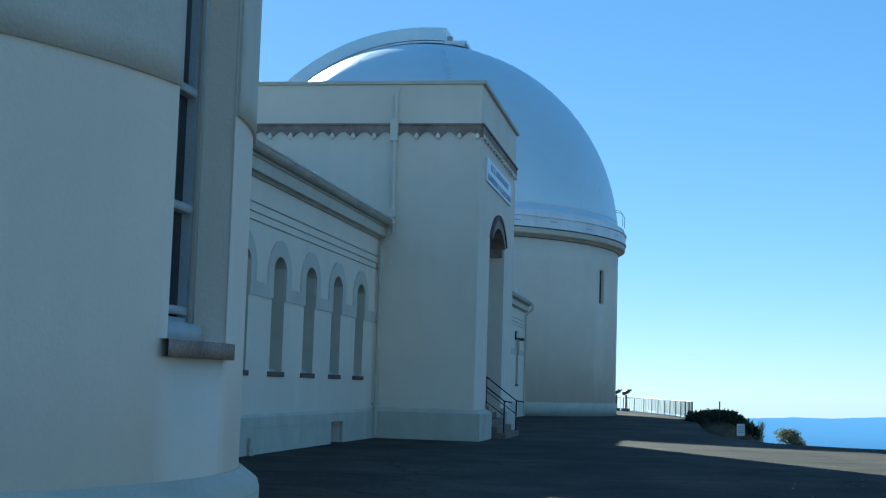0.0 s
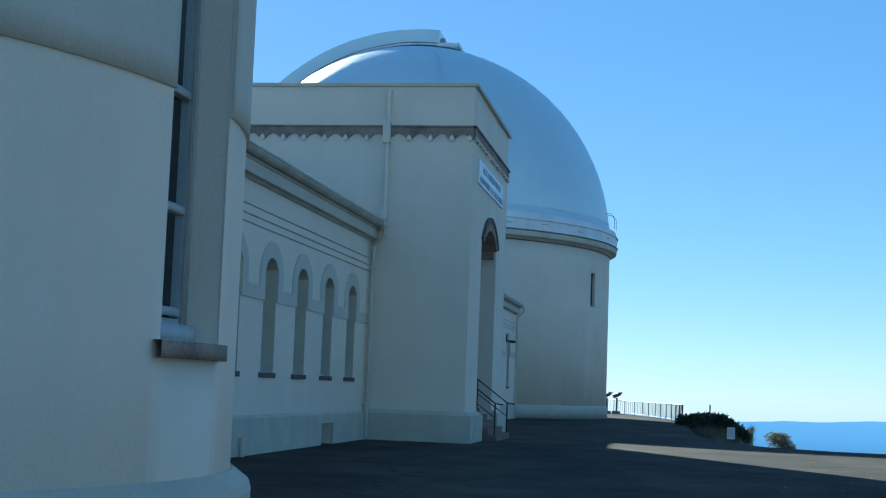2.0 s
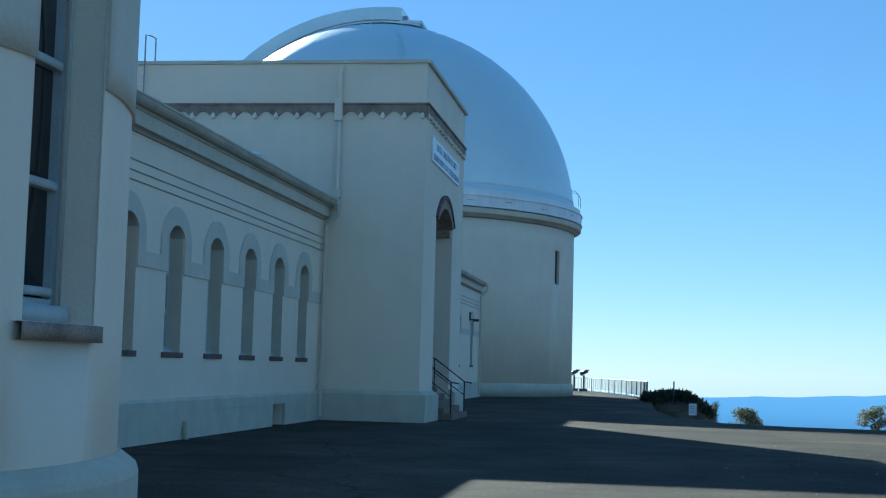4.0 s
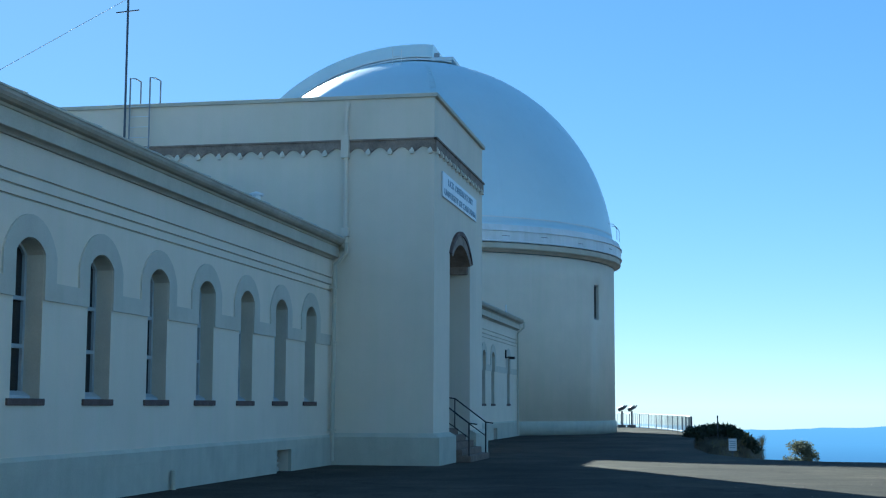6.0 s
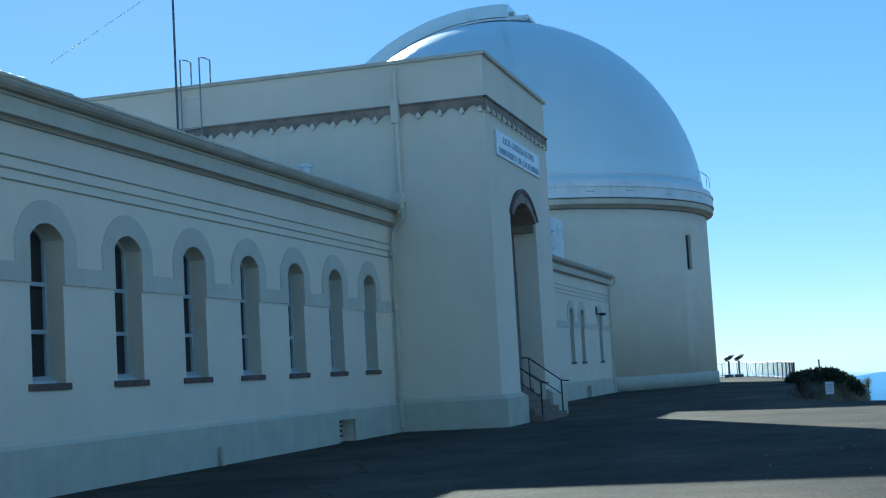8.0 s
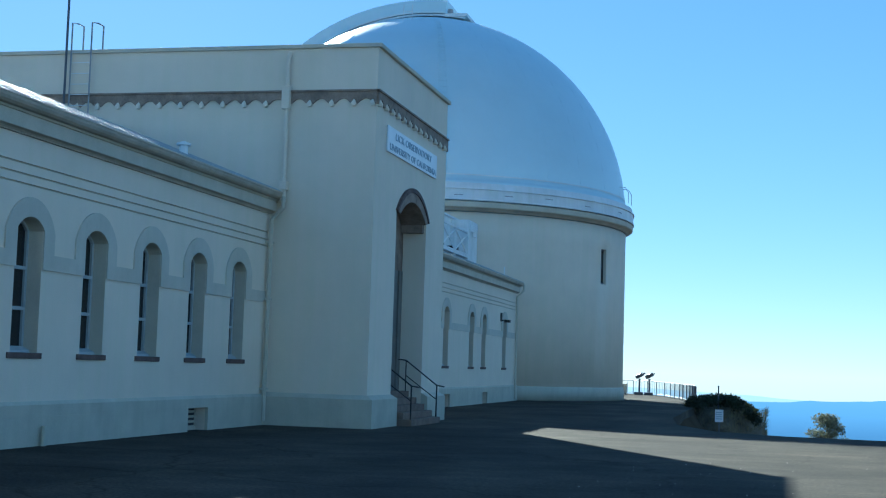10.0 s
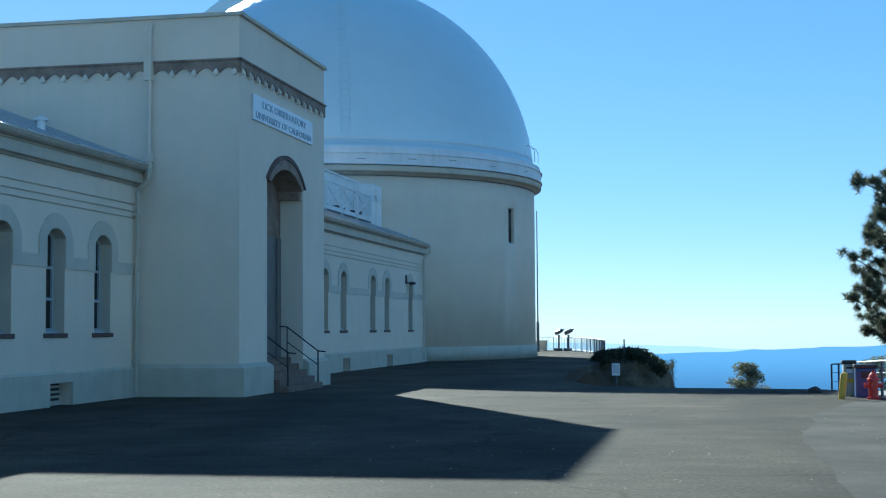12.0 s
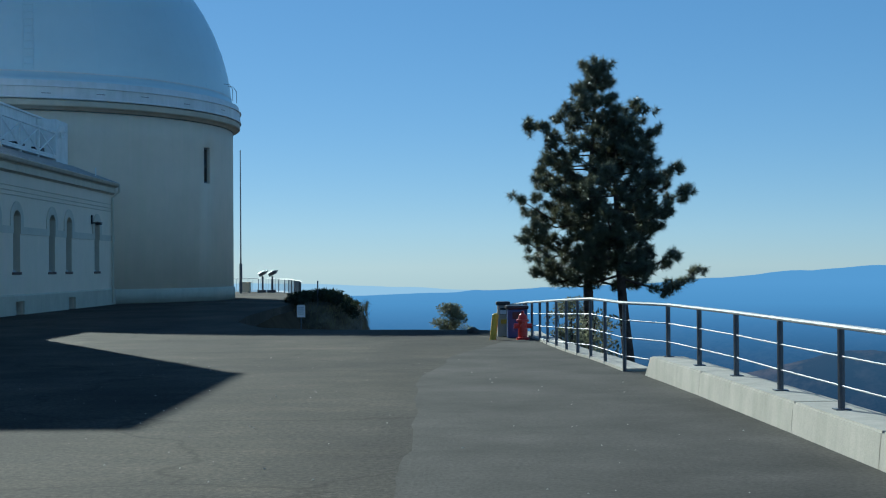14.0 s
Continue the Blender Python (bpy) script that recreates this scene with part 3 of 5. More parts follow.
def wing(name, y0, y1, centres, label, vents, first_end, last_end):
    t = thing(name, (FACE, (y0 + y1) / 2, 0), label, "building")
    holes = [(c, 0.44, 1.58, 3.66, 0.21) for c in centres]
    part("wall", arched_wall(FACE - 0.5, FACE, y0, y1, 0.50, GROOVES[0], holes), "stucco", t)
    cuts = [y0] + [e for v in sorted(vents) for e in (v - 0.54, v + 0.54)] + [y1]
    for a, b2 in zip(cuts[::2], cuts[1::2]):
        part("wall_foot", boxes((FACE - 0.5, a, 0.0, FACE, b2, 0.499)), "stucco", t)
        part("plinth", extrude_y([(FACE, -0.02), (FACE + 0.07, -0.02), (FACE + 0.07, 0.499), (FACE, 0.499)], a, b2), "plinth", t)
    # courses of plaster with open grooves between them
    for za, zb in zip(GROOVES, GROOVES[1:] + [5.20]):
        part("wall_course", boxes((FACE - 0.5, y0, za + 0.034, FACE, y1, zb)), "stucco", t)
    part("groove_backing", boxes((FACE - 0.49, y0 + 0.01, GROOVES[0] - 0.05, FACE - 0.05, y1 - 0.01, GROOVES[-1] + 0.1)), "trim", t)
    part("back_wall", boxes((BACK, y0, 0.0, BACK + 0.4, y1, 5.24)), "stucco", t)
    part("floor", boxes((BACK + 0.4, y0, 0.3, FACE - 0.5, y1, 0.6)), "step", t)
    # plinth with weathered top edge
    bm = extrude_y([(FACE, 0.501), (FACE + 0.07, 0.501), (FACE + 0.07, 0.70), (FACE + 0.02, 0.76), (FACE, 0.76)], y0, y1)
    part("plinth", bm, "plinth", t, "beige painted plinth")
    # raised band with hoods round the window heads
    bm = bmesh.new()
    edge = y0
    x1 = FACE + 0.03
    for c in sorted(centres):
        slab(bm, [(edge, 3.0), (c - 0.44, 3.0), (c - 0.44, 3.27), (edge, 3.27)], FACE, x1)
        out, inn = surround(c, 0.44, 1.58, 3.66, 0.21)
        a, b2 = out[0], out[-1]
        slab(bm, [(a[0], 3.27), (c - 0.44, 3.27), inn[0], a], FACE, x1)
        slab(bm, [(c + 0.44, 3.27), (b2[0], 3.27), b2, inn[-1]], FACE, x1)
        for k in range(len(out) - 1):
            slab(bm, [out[k], inn[k], inn[k + 1], out[k + 1]], FACE, x1)
        edge = c + 0.44
    slab(bm, [(edge, 3.0), (y1, 3.0), (y1, 3.27), (edge, 3.27)], FACE, x1)
    bmesh.ops.recalc_face_normals(bm, faces=bm.faces)
    part("hood_band", bm, "hood", t, "raised cream band arching over the windows")
    # the cove takes the darker gutter colour to paint in the overhang's shade
    for nm, prof, mat, lab in (("cornice_cove", CAVETTO, "gutter", "cove under the cornice, its shade painted in brown-grey"), ("cornice", FASCIA, "trim", "plain cream cornice"),
                               ("gutter", GUTTER, "gutter", "brown-grey gutter roll along the eaves"), ("eave_lip", EAVE_LIP, "trim", "pale metal lip")):
        part(nm, extrude_y([(FACE + x, z) for x, z in prof], y0 + first_end, y1 - last_end), mat, t, lab)
    # roof with standing seams
    eave, rx, rz = FACE + 0.30, -11.2, 7.42
    part("roof", extrude_y([(eave, 5.745), (rx, rz), (BACK - 0.3, 5.745), (BACK - 0.3, 5.65), (rx, rz - 0.12), (eave, 5.66)], y0, y1), "roof", t,
         "pale metal roof")
    k = y0 + 0.5
    while k < y1 - 0.2:
        d = Vector((rx - eave, 0, rz - 5.745)).normalized()
        bm = bmesh.new()
        tube(bm, [(eave + 0.02, k, 5.76), (rx, k, rz + 0.015)], 0.022, 4)
        part("roof_seam", bm, "roof", t)
        k += 1.2
    for c in sorted(centres):
        arched_window(t, c)
    for y in vents:
        fr = part("vent", boxes((FACE - 0.24, y - 0.53, 0.0, FACE - 0.21, y + 0.53, 0.05)), "plinth", t, "louvred vent set deep in the plinth")
        part("backing", boxes((FACE - 0.30, y - 0.54, 0.0, FACE - 0.26, y + 0.54, 0.499)), "darkplastic", fr)
        for k in range(4):
            bm = bmesh.new()
            z = 0.05 + 0.11 * k
            slab(bm, [(y - 0.49, z), (y + 0.49, z), (y + 0.49, z + 0.05), (y - 0.49, z + 0.05)], FACE - 0.25, FACE - 0.20)
            bmesh.ops.recalc_face_normals(bm, faces=bm.faces)
            part("slat", bm, "plinth", fr)
    return t


near_centres = [34.17 - 2.369 * k for k in range(9)]
wing_near = wing("wing_building", 9.0, 36.12, near_centres, "long white stucco wing with tall arched windows beside the portal", [32.0], 0, 0.0)
far_centres = [53.08, 55.68, 60.35, 62.9, 67.68]
wing_far = wing("wing_building", 43.72, 71.0, far_centres, "white stucco wing with narrow arched windows beside the great dome", [55.87, 63.2], 0, 0.3)
part("link_wall", boxes((BACK, 71.0, 0.0, -8.3, 73.0, 5.2)), "stucco", wing_far)

# rain pipes
part("downpipe", tubes(([(FACE + 0.42, 35.86, 5.62), (FACE + 0.42, 35.86, 5.35), (FACE + 0.12, 35.9, 5.05), (FACE + 0.10, 35.9, 0.1)], 0.055, 8)), "trim", wing_near,
     "cream rain pipe in the corner")
for z in (4.45, 3.05, 0.85):
    part("pipe_bracket", boxes((FACE, 35.82, z, FACE + 0.18, 35.98, z + 0.05)), "trim", wing_near)
part("downpipe", tubes(([(FACE + 0.42, 70.3, 5.62), (FACE + 0.42, 70.3, 5.35), (FACE + 0.10, 70.3, 5.05), (FACE + 0.10, 70.3, 0.1)], 0.05, 8)), "trim", wing_far)
part("pipe_stub", tubes(([(FACE + 0.14, 25.26, 0.0), (FACE + 0.14, 25.26, 0.34)], 0.05, 8)), "plinth", wing_near)

# ---- portal block ----
PX, PY0, PY1, PTOP = -4.45, 36.16, 43.70, 9.49
portal = thing("portal_block", (PX, 39.93, 0), "tall cream stucco entrance block with arched doorway and brown frieze", "building")
DC, DH = 39.92, 1.60
part("front_wall", arched_wall(PX - 0.66, PX, PY0, PY1, 0.0, 9.39, [(DC, DH, 0.0, 5.56, 0.64)]), "stucco", portal)
part("side_wall", boxes((-22.0, PY0, 0.0, PX - 0.66, PY0 + 0.6, 9.39)), "stucco", portal)
part("side_wall", boxes((-22.0, PY1 - 0.6, 0.0, PX - 0.66, PY1, 9.39)), "stucco", portal)
part("back_wall", boxes((-22.6, PY0, 0.0, -22.0, PY1, 9.39)), "stucco", portal)
part("roof", boxes((-22.0, PY0 + 0.6, 8.9, PX - 0.66, PY1 - 0.6, 9.05)), "roof", portal)
for a in ((-22.65, PY0 - 0.07, 9.39, PX + 0.09, PY0 + 0.5, PTOP), (-22.65, PY1 - 0.5, 9.39, PX + 0.09, PY1 + 0.07, PTOP),
          (PX - 0.5, PY0 + 0.5, 9.39, PX + 0.09, PY1 - 0.5, PTOP), (-22.65, PY0 + 0.5, 9.39, -22.1, PY1 - 0.5, PTOP)):
    part("coping", boxes(a, bevel=0.015), "trim", portal, "cream coping")
# plinth
PLIN = 0.19
prof = [(0, -0.02), (PLIN, -0.02), (PLIN, 0.70), (0.02, 0.80), (0, 0.80)]
bm = bmesh.new()
for x0, x1 in ((FACE, PX + PLIN),):
    A = [bm.verts.new((x0, PY0 - o, z)) for o, z in prof]
    B = [bm.verts.new((PX + (o if o else 0), PY0 - o, z)) for o, z in prof]
    C = [bm.verts.new((PX + o, DC - DH, z)) for o, z in prof]
    for S, T in ((A, B), (B, C)):
        for j in range(4):
            bm.faces.new((S[j], T[j], T[j + 1], S[j + 1]))
    bm.faces.new(C)
bmesh.ops.recalc_face_normals(bm, faces=bm.faces)
part("plinth", bm, "plinth", portal, "beige painted plinth")
part("plinth", extrude_y([(PX + o, z) for o, z in prof], DC + DH, PY1), "plinth", portal)

# frieze: brown band with scalloped lower edge, and pendant corbels
PITCH = 0.578


def frieze(span, u0):
    """Scalloped band in (u, z) from u = 0 to span."""
    n = int(round(span / PITCH))
    polys, drops = [], []
    for k in range(n):
        a, b2 = u0 + k * PITCH, u0 + (k + 1) * PITCH
        arc = [(a + (b2 - a) * (0.14 + 0.72 * j / 8), 7.98 + 0.13 * math.sin(math.pi * j / 8)) for j in range(9)]
        pts = [(a, 8.30), (a, 7.96)] + arc + [(b2, 7.96), (b2, 8.30)]
        for p, q in zip(pts[1:-1], pts[2:-1]):
            polys.append([(p[0], 8.30), p, q, (q[0], 8.30)])
        drops.append(a)
    return polys, drops


polys, drops = frieze(17.0, 0.0)
bm = bmesh.new()
for poly in polys:
    A = [bm.verts.new((PX - u, PY0 - 0.05, z)) for u, z in poly]
    B = [bm.verts.new((PX - u, PY0, z)) for u, z in poly]
    bm.faces.new(A)
    for i in range(4):
        bm.faces.new((A[i], B[i], B[(i + 1) % 4], A[(i + 1) % 4]))
bmesh.ops.recalc_face_normals(bm, faces=bm.faces)
part("frieze", bm, "brown", portal, "brown scalloped frieze")
part("string_course", boxes((-22, PY0 - 0.09, 8.28, PX + 0.08, PY0, 8.33), bevel=0.01), "brown", portal)
polys, drops_f = frieze(PY1 - PY0, 0.0)
bm = bmesh.new()
for poly in polys:
    slab(bm, [(PY0 + u * (PY1 - PY0) / (13 * PITCH), z) for u, z in poly], PX, PX + 0.05)
bmesh.ops.recalc_face_normals(bm, faces=bm.faces)
part("frieze", bm, "brown", portal)
part("string_course", boxes((PX, PY0 - 0.09, 8.28, PX + 0.09, PY1, 8.33), bevel=0.01), "brown", portal)


def corbel_mesh():
    """A small pointed pendant."""
    bm = bmesh.new()
    sec = [(0.035, 0.0), (0.055, 0.02), (0.06, 0.06), (0.055, 0.09), (0.032, 0.135), (0.004, 0.175)]
    rows = [[bm.verts.new((sx * hw, -sy * (0.055 + 0.06 * min(1, (0.19 - z) / 0.12)), z)) for sx, sy in ((-1, 0), (-1, 1), (1, 1), (1, 0))] for hw, z in sec]
    for A, B in zip(rows, rows[1:]):
        for k in range(3):
            bm.faces.new((A[k], A[k + 1], B[k + 1], B[k]))
    bm.faces.new(list(reversed(rows[0])))
    bmesh.ops.recalc_face_normals(bm, faces=bm.faces)
    return bm


cm = mesh_of(corbel_mesh(), "corbel")
cm.materials.append(M["stucco"])
for u in drops:
    ob = new("corbel", cm)
    ob.parent, ob.matrix_parent_inverse = portal, Matrix.Translation(-Vector(portal.location))
    ob.matrix_basis = pose(PX - u - (0.0 if u else 0.1), PY0, 7.91)
for u in drops_f:
    ob = new("corbel", cm)
    ob.parent, ob.matrix_parent_inverse = portal, Matrix.Translation(-Vector(portal.location))
    ob.matrix_basis = pose(PX, PY0 + 0.1 + u * (PY1 - PY0) / (13 * PITCH), 7.91, 0, 0, 90)

# downpipe with leader box on the side of the block
part("downpipe", tubes(([(-6.72, PY0 - 0.12, 9.28), (-6.76, PY0 - 0.12, 9.1), (-6.76, PY0 - 0.10, 5.98)], 0.055, 8)), "stucco", portal, "cream rain pipe")
part("leader_box", boxes((-6.88, PY0 - 0.20, 7.84, -6.68, PY0, 8.42), bevel=0.01), "stucco", portal)
part("rain_hopper", boxes((-6.86, PY0 - 0.22, 5.80, -6.66, PY0 - 0.02, 6.02), (-6.82, PY0 - 0.19, 5.5, -6.70, PY0 - 0.05, 5.8), bevel=0.01), "stucco", portal)

# doorway: brown stone arch, recessed door, steps
bm = bmesh.new()
o_, i_ = arch_pts(DC, DH + 0.02, 5.56, 0.66, 16), arch_pts(DC, DH - 0.22, 5.50, 0.46, 16)
for k in range(16):
    slab(bm, [o_[k], i_[k], i_[k + 1], o_[k + 1]], PX - 0.67, PX + 0.05)
for s in (-1, 1):
    slab(bm, [(DC + s * (DH - 0.22), 5.50), (DC + s * (DH + 0.0), 5.56), (DC + s * (DH + 0.0), 5.28), (DC + s * (DH - 0.22), 5.28)], PX - 0.67, PX - 0.06)
bmesh.ops.remove_doubles(bm, verts=bm.verts, dist=1e-3)
bmesh.ops.recalc_face_normals(bm, faces=bm.faces)
part("door_arch", bm, "brown", portal, "brown stone arch over the doorway")
bm = bmesh.new()
o2 = arch_pts(DC, DH + 0.10, 5.58, 0.76, 16)
for k in range(16):
    slab(bm, [o2[k], o_[k], o_[k + 1], o2[k + 1]], PX, PX + 0.08)
bmesh.ops.remove_doubles(bm, verts=bm.verts, dist=1e-3)
bmesh.ops.recalc_face_normals(bm, faces=bm.faces)
part("hood_mould", bm, "sill", portal)
part("tympanum", boxes((PX - 0.80, DC - DH - 0.1, 4.2, PX - 0.68, DC + DH + 0.1, 6.3)), "brown", portal)
door = part("door", boxes((PX - 0.76, DC - 1.25, 0.85, PX - 0.68, DC + 1.25, 4.2), bevel=0.01), "door", portal, "tall dark blue-grey double door")
for s_ in (-1, 1):
    for z0, z1 in ((1.1, 2.0), (2.2, 3.9)):
        part("panel", boxes((PX - 0.68, DC + s_ * 0.62 - 0.42, z0, PX - 0.65, DC + s_ * 0.62 + 0.42, z1), bevel=0.01), "door", door)
part("door_surround", boxes((PX - 0.80, DC - DH - 0.1, 0.85, PX - 0.64, DC - 1.25, 4.2)), "door", portal)
part("door_surround", boxes((PX - 0.80, DC + 1.25, 0.85, PX - 0.64, DC + DH + 0.1, 4.2)), "door", portal)
steps = thing("entrance_steps", (PX, DC, 0), "brown stone steps leading up into the doorway", "steps")
part("landing", boxes((PX - 0.80, DC - DH + 0.002, 0.0, PX - 0.42, DC + DH - 0.002, 0.85)), "step", steps)
for k in range(5):
    x1 = PX + 0.58 - 0.23 * k
    part("step", boxes((PX - 0.42, DC - 1.58, 0.17 * k, x1, DC + 1.58, 0.17 * (k + 1) - 0.003), bevel=0.012), "step", steps)
for s_ in (-1, 1):
    y = DC + s_ * 1.40
    rail = thing("handrail", (PX + 0.5, y, 0.17), "black iron pipe handrail beside the entrance steps", "handrail", "handrails at the steps")
    part("rail", tubes(([(PX + 0.72, y, 1.00), (PX + 0.50, y, 1.03), (PX - 0.40, y, 1.70), (PX - 0.62, y, 1.72)], 0.019, 8)), "black", rail)
    part("rail", tubes(([(PX + 0.50, y, 0.64), (PX - 0.40, y, 1.28)], 0.014, 8)), "black", rail)
    part("post", tubes(([(PX + 0.50, y, 0.165), (PX + 0.50, y, 1.03)], 0.021, 8)), "black", rail)
    part("post", tubes(([(PX - 0.40, y, 0.84), (PX - 0.40, y, 1.70)], 0.016, 8)), "black", rail)

# sign board with raised letters
sign = thing("sign_board", (PX + 0.05, 39.73, 7.26), "pale blue-white sign board with dark lettering on the portal wall", "sign")
part("board", boxes((PX + 0.004, 37.09, 6.95, PX + 0.05, 42.36, 7.61), bevel=0.01), "sign", sign)


def word_mesh(text, size):
    """The mesh of a piece of text, and how wide it runs."""
    cu = bpy.data.curves.new("lettering", "FONT")
    cu.body, cu.size, cu.extrude = text, size, 0.006
    tmp = new("lettering", cu)
    bpy.context.view_layer.update()
    me = bpy.data.meshes.new_from_object(tmp.evaluated_get(bpy.context.evaluated_depsgraph_get()))
    wide = max((v.co.x for v in me.vertices), default=0.0)
    bpy.data.objects.remove(tmp)
    return me, wide


def lettering(text, y, z, size, parent, width):
    """One raised capital after another, spread over the width."""
    full = word_mesh(text, size)[1]
    for k, ch in enumerate(text):
        if ch == " ":
            continue
        me, wide = word_mesh(ch, size)
        at = word_mesh(text[:k + 1], size)[1] - wide
        me.transform(pose(PX + 0.056, y, z, 90, 0, 90) @ Matrix.Diagonal((width / full, 1, 1, 1)) @ Matrix.Translation((at - full / 2, 0, 0)))
        me.materials.clear()
        me.materials.append(M["ink"])
        ob = new("letter", me)
        ob.parent, ob.matrix_parent_inverse = parent, Matrix.Translation(-Vector(parent.location))


lettering("LICK OBSERVATORY", 39.73, 7.33, 0.26, sign, 3.9)
lettering("UNIVERSITY OF CALIFORNIA", 39.73, 7.02, 0.24, sign, 4.95)

# ---- great dome ----
CX, CY, RW = -14.40, 80.74, 11.45
tower = thing("dome_tower", (CX, CY, 0), "round white observatory tower with a large silvery dome", "observatory")


def round_wall(cx, cy, r, thick, z0, z1, holes, seg_deg, a_lo=-180, a_hi=180):
    """A round wall with openings (a0, a1, zb, zt) in degrees and metres, jambs included."""
    angs = set()
    n = int((a_hi - a_lo) / seg_deg)
    for k in range(n + 1):
        angs.add(round(a_lo + (a_hi - a_lo) * k / n, 4))
    zs = {z0, z1}
    for a0, a1, zb, zt in holes:
        angs = {a for a in angs if not (a0 - 0.6 < a < a0 + 0.6 or a1 - 0.6 < a < a1 + 0.6)} | {a0, a1}
        zs |= {zb, zt}
    angs, zs = sorted(angs), sorted(zs)
    bm = bmesh.new()
    vo, vi = {}, {}
    full = a_hi - a_lo >= 359.9
    for a in angs:
        key = angs[0] if full and a == angs[-1] else a
        for z in zs:
            if key != a:
                vo[a, z], vi[a, z] = vo[key, z], vi[key, z]
                continue
            c, s = math.cos(radians(a)), math.sin(radians(a))
            vo[a, z] = bm.verts.new((cx + r * c, cy + r * s, z))
            vi[a, z] = bm.verts.new((cx + (r - thick) * c, cy + (r - thick) * s, z))
    def solid(i, j):
        if not (0 <= j < len(zs) - 1):
            return False
        i %= len(angs) - 1
        am, zm = (angs[i] + angs[i + 1]) / 2, (zs[j] + zs[j + 1]) / 2
        return not any(a0 < am < a1 and zb < zm < zt for a0, a1, zb, zt in holes)
    for i in range(len(angs) - 1):
        a, b2 = angs[i], angs[i + 1]
        for j in range(len(zs) - 1):
            if not solid(i, j):
                continue
            p, q = zs[j], zs[j + 1]
            f = bm.faces.new((vo[a, p], vo[b2, p], vo[b2, q], vo[a, q]))
            f.smooth = True
            f = bm.faces.new((vi[b2, p], vi[a, p], vi[a, q], vi[b2, q]))
            f.smooth = True
            if not solid(i - 1, j):
                bm.faces.new((vo[a, p], vo[a, q], vi[a, q], vi[a, p]))
            if not solid(i + 1, j):
                bm.faces.new((vo[b2, q], vo[b2, p], vi[b2, p], vi[b2, q]))
            if not solid(i, j - 1):
                bm.faces.new((vo[b2, p], vo[a, p], vi[a, p], vi[b2, p]))
            if not solid(i, j + 1):
                bm.faces.new((vo[a, q], vo[b2, q], vi[b2, q], vi[a, q]))
    return bm


SLIT = (-21.2, -18.2, 6.12, 7.98)
part("wall", round_wall(CX, CY, RW, 0.8, 0.0, 9.2, [SLIT], 3.0), "stucco", tower)
part("plinth", lathe([(RW, -0.02), (RW + 0.08, -0.02), (RW + 0.08, 0.62), (RW, 0.70)], CX, CY, 120), "plinth", tower, "beige painted plinth", True)
# shadow below the dome's cornice is put into the cove's darker colour
part("cornice_cove", lathe([(RW, 9.24), (RW + 0.04, 9.24), (RW + 0.06, 9.27), (RW + 0.12, 9.33), (RW + 0.24, 9.385), (RW + 0.36, 9.405), (RW, 9.42)], CX, CY, 144), "gutter", tower,
     "cove under the dome's cornice, its shade painted in brown-grey", True)
part("cornice", lathe([(RW + 0.1, 9.412), (RW + 0.37, 9.414), (RW + 0.39, 9.44), (RW + 0.40, 9.66), (RW + 0.36, 9.70), (RW, 9.71)], CX, CY, 144), "trim", tower,
     "cream cornice under the dome")
part("ring_wall", lathe([(RW + 0.30, 9.735), (RW + 0.46, 9.735), (RW + 0.465, 9.79), (RW + 0.42, 9.81), (RW + 0.39, 10.28), (RW + 0.47, 10.29), (RW + 0.47, 10.33), (RW + 0.40, 10.34), (RW + 0.36, 10.50),
                         (RW + 0.33, 10.62), (RW - 0.3, 10.68)], CX, CY, 144), "ring", tower, "white painted ring of sheet metal")
# small lugs round the ring
for k in range(24):
    a = radians(-150 + k * 15 + 3 + 4.0 * math.sin(k * 5.3))
    bm = boxes((-0.015, -0.22, 0, 0.03, 0.22, 0.035))
    ob = part("ring_bracket", bm, "steel", tower)
    ob.matrix_parent_inverse = Matrix.Translation(-Vector(tower.location))
    ob.matrix_basis = Matrix.Translation((CX + (RW + 0.39) * math.cos(a), CY + (RW + 0.39) * math.sin(a), 10.02 + 0.06 * math.sin(k * 2.1))) @ Matrix.Rotation(a, 4, "Z")
win = part("slit_window", round_wall(CX, CY, RW - 0.10, 0.05, SLIT[2], SLIT[3], [(SLIT[0] + 0.45, SLIT[1] - 0.45, SLIT[2] + 0.1, SLIT[3] - 0.1)], 0.2, SLIT[0], SLIT[1]),
           "rail_paint", tower, "narrow dark slit window")
part("pane", round_wall(CX, CY, RW - 0.12, 0.01, SLIT[2] + 0.1, SLIT[3] - 0.1, [], 0.4, SLIT[0] + 0.45, SLIT[1] - 0.45), "glass", win)

RD, ZD = 11.42, 10.0
prof = []
for k in range(49):
    a = radians(3.5 + (90 - 3.5) * k / 48)
    prof.append((RD * math.cos(a), ZD + RD * math.sin(a)))
prof = [(RD + 0.04, 10.62), (RD + 0.04, 10.78), (RD - 0.01, 10.80)] + prof[1:]
part("dome", lathe(prof, CX, CY, 160), "dome", tower, "silver-grey riveted metal dome", True)
part("dome_band", lathe([(RD * math.cos(radians(5.2)) + 0.03, ZD + RD * math.sin(radians(5.2))),
                                                                 (RD * math.cos(radians(5.55)) + 0.03, ZD + RD * math.sin(radians(5.55)))], CX, CY, 160), "ring", tower, smooth=True)
# sheet seams, one thin rib each
for k in range(30):
    a = radians(12 * k + 5)
    pts = [(CX + (RD + 0.002) * math.cos(radians(e)) * math.cos(a), CY + (RD + 0.002) * math.cos(radians(e)) * math.sin(a), ZD + (RD + 0.002) * math.sin(radians(e)))
           for e in range(6, 84, 6)]
    part("seam", tubes((pts, 0.012, 4)), "dome", tower)


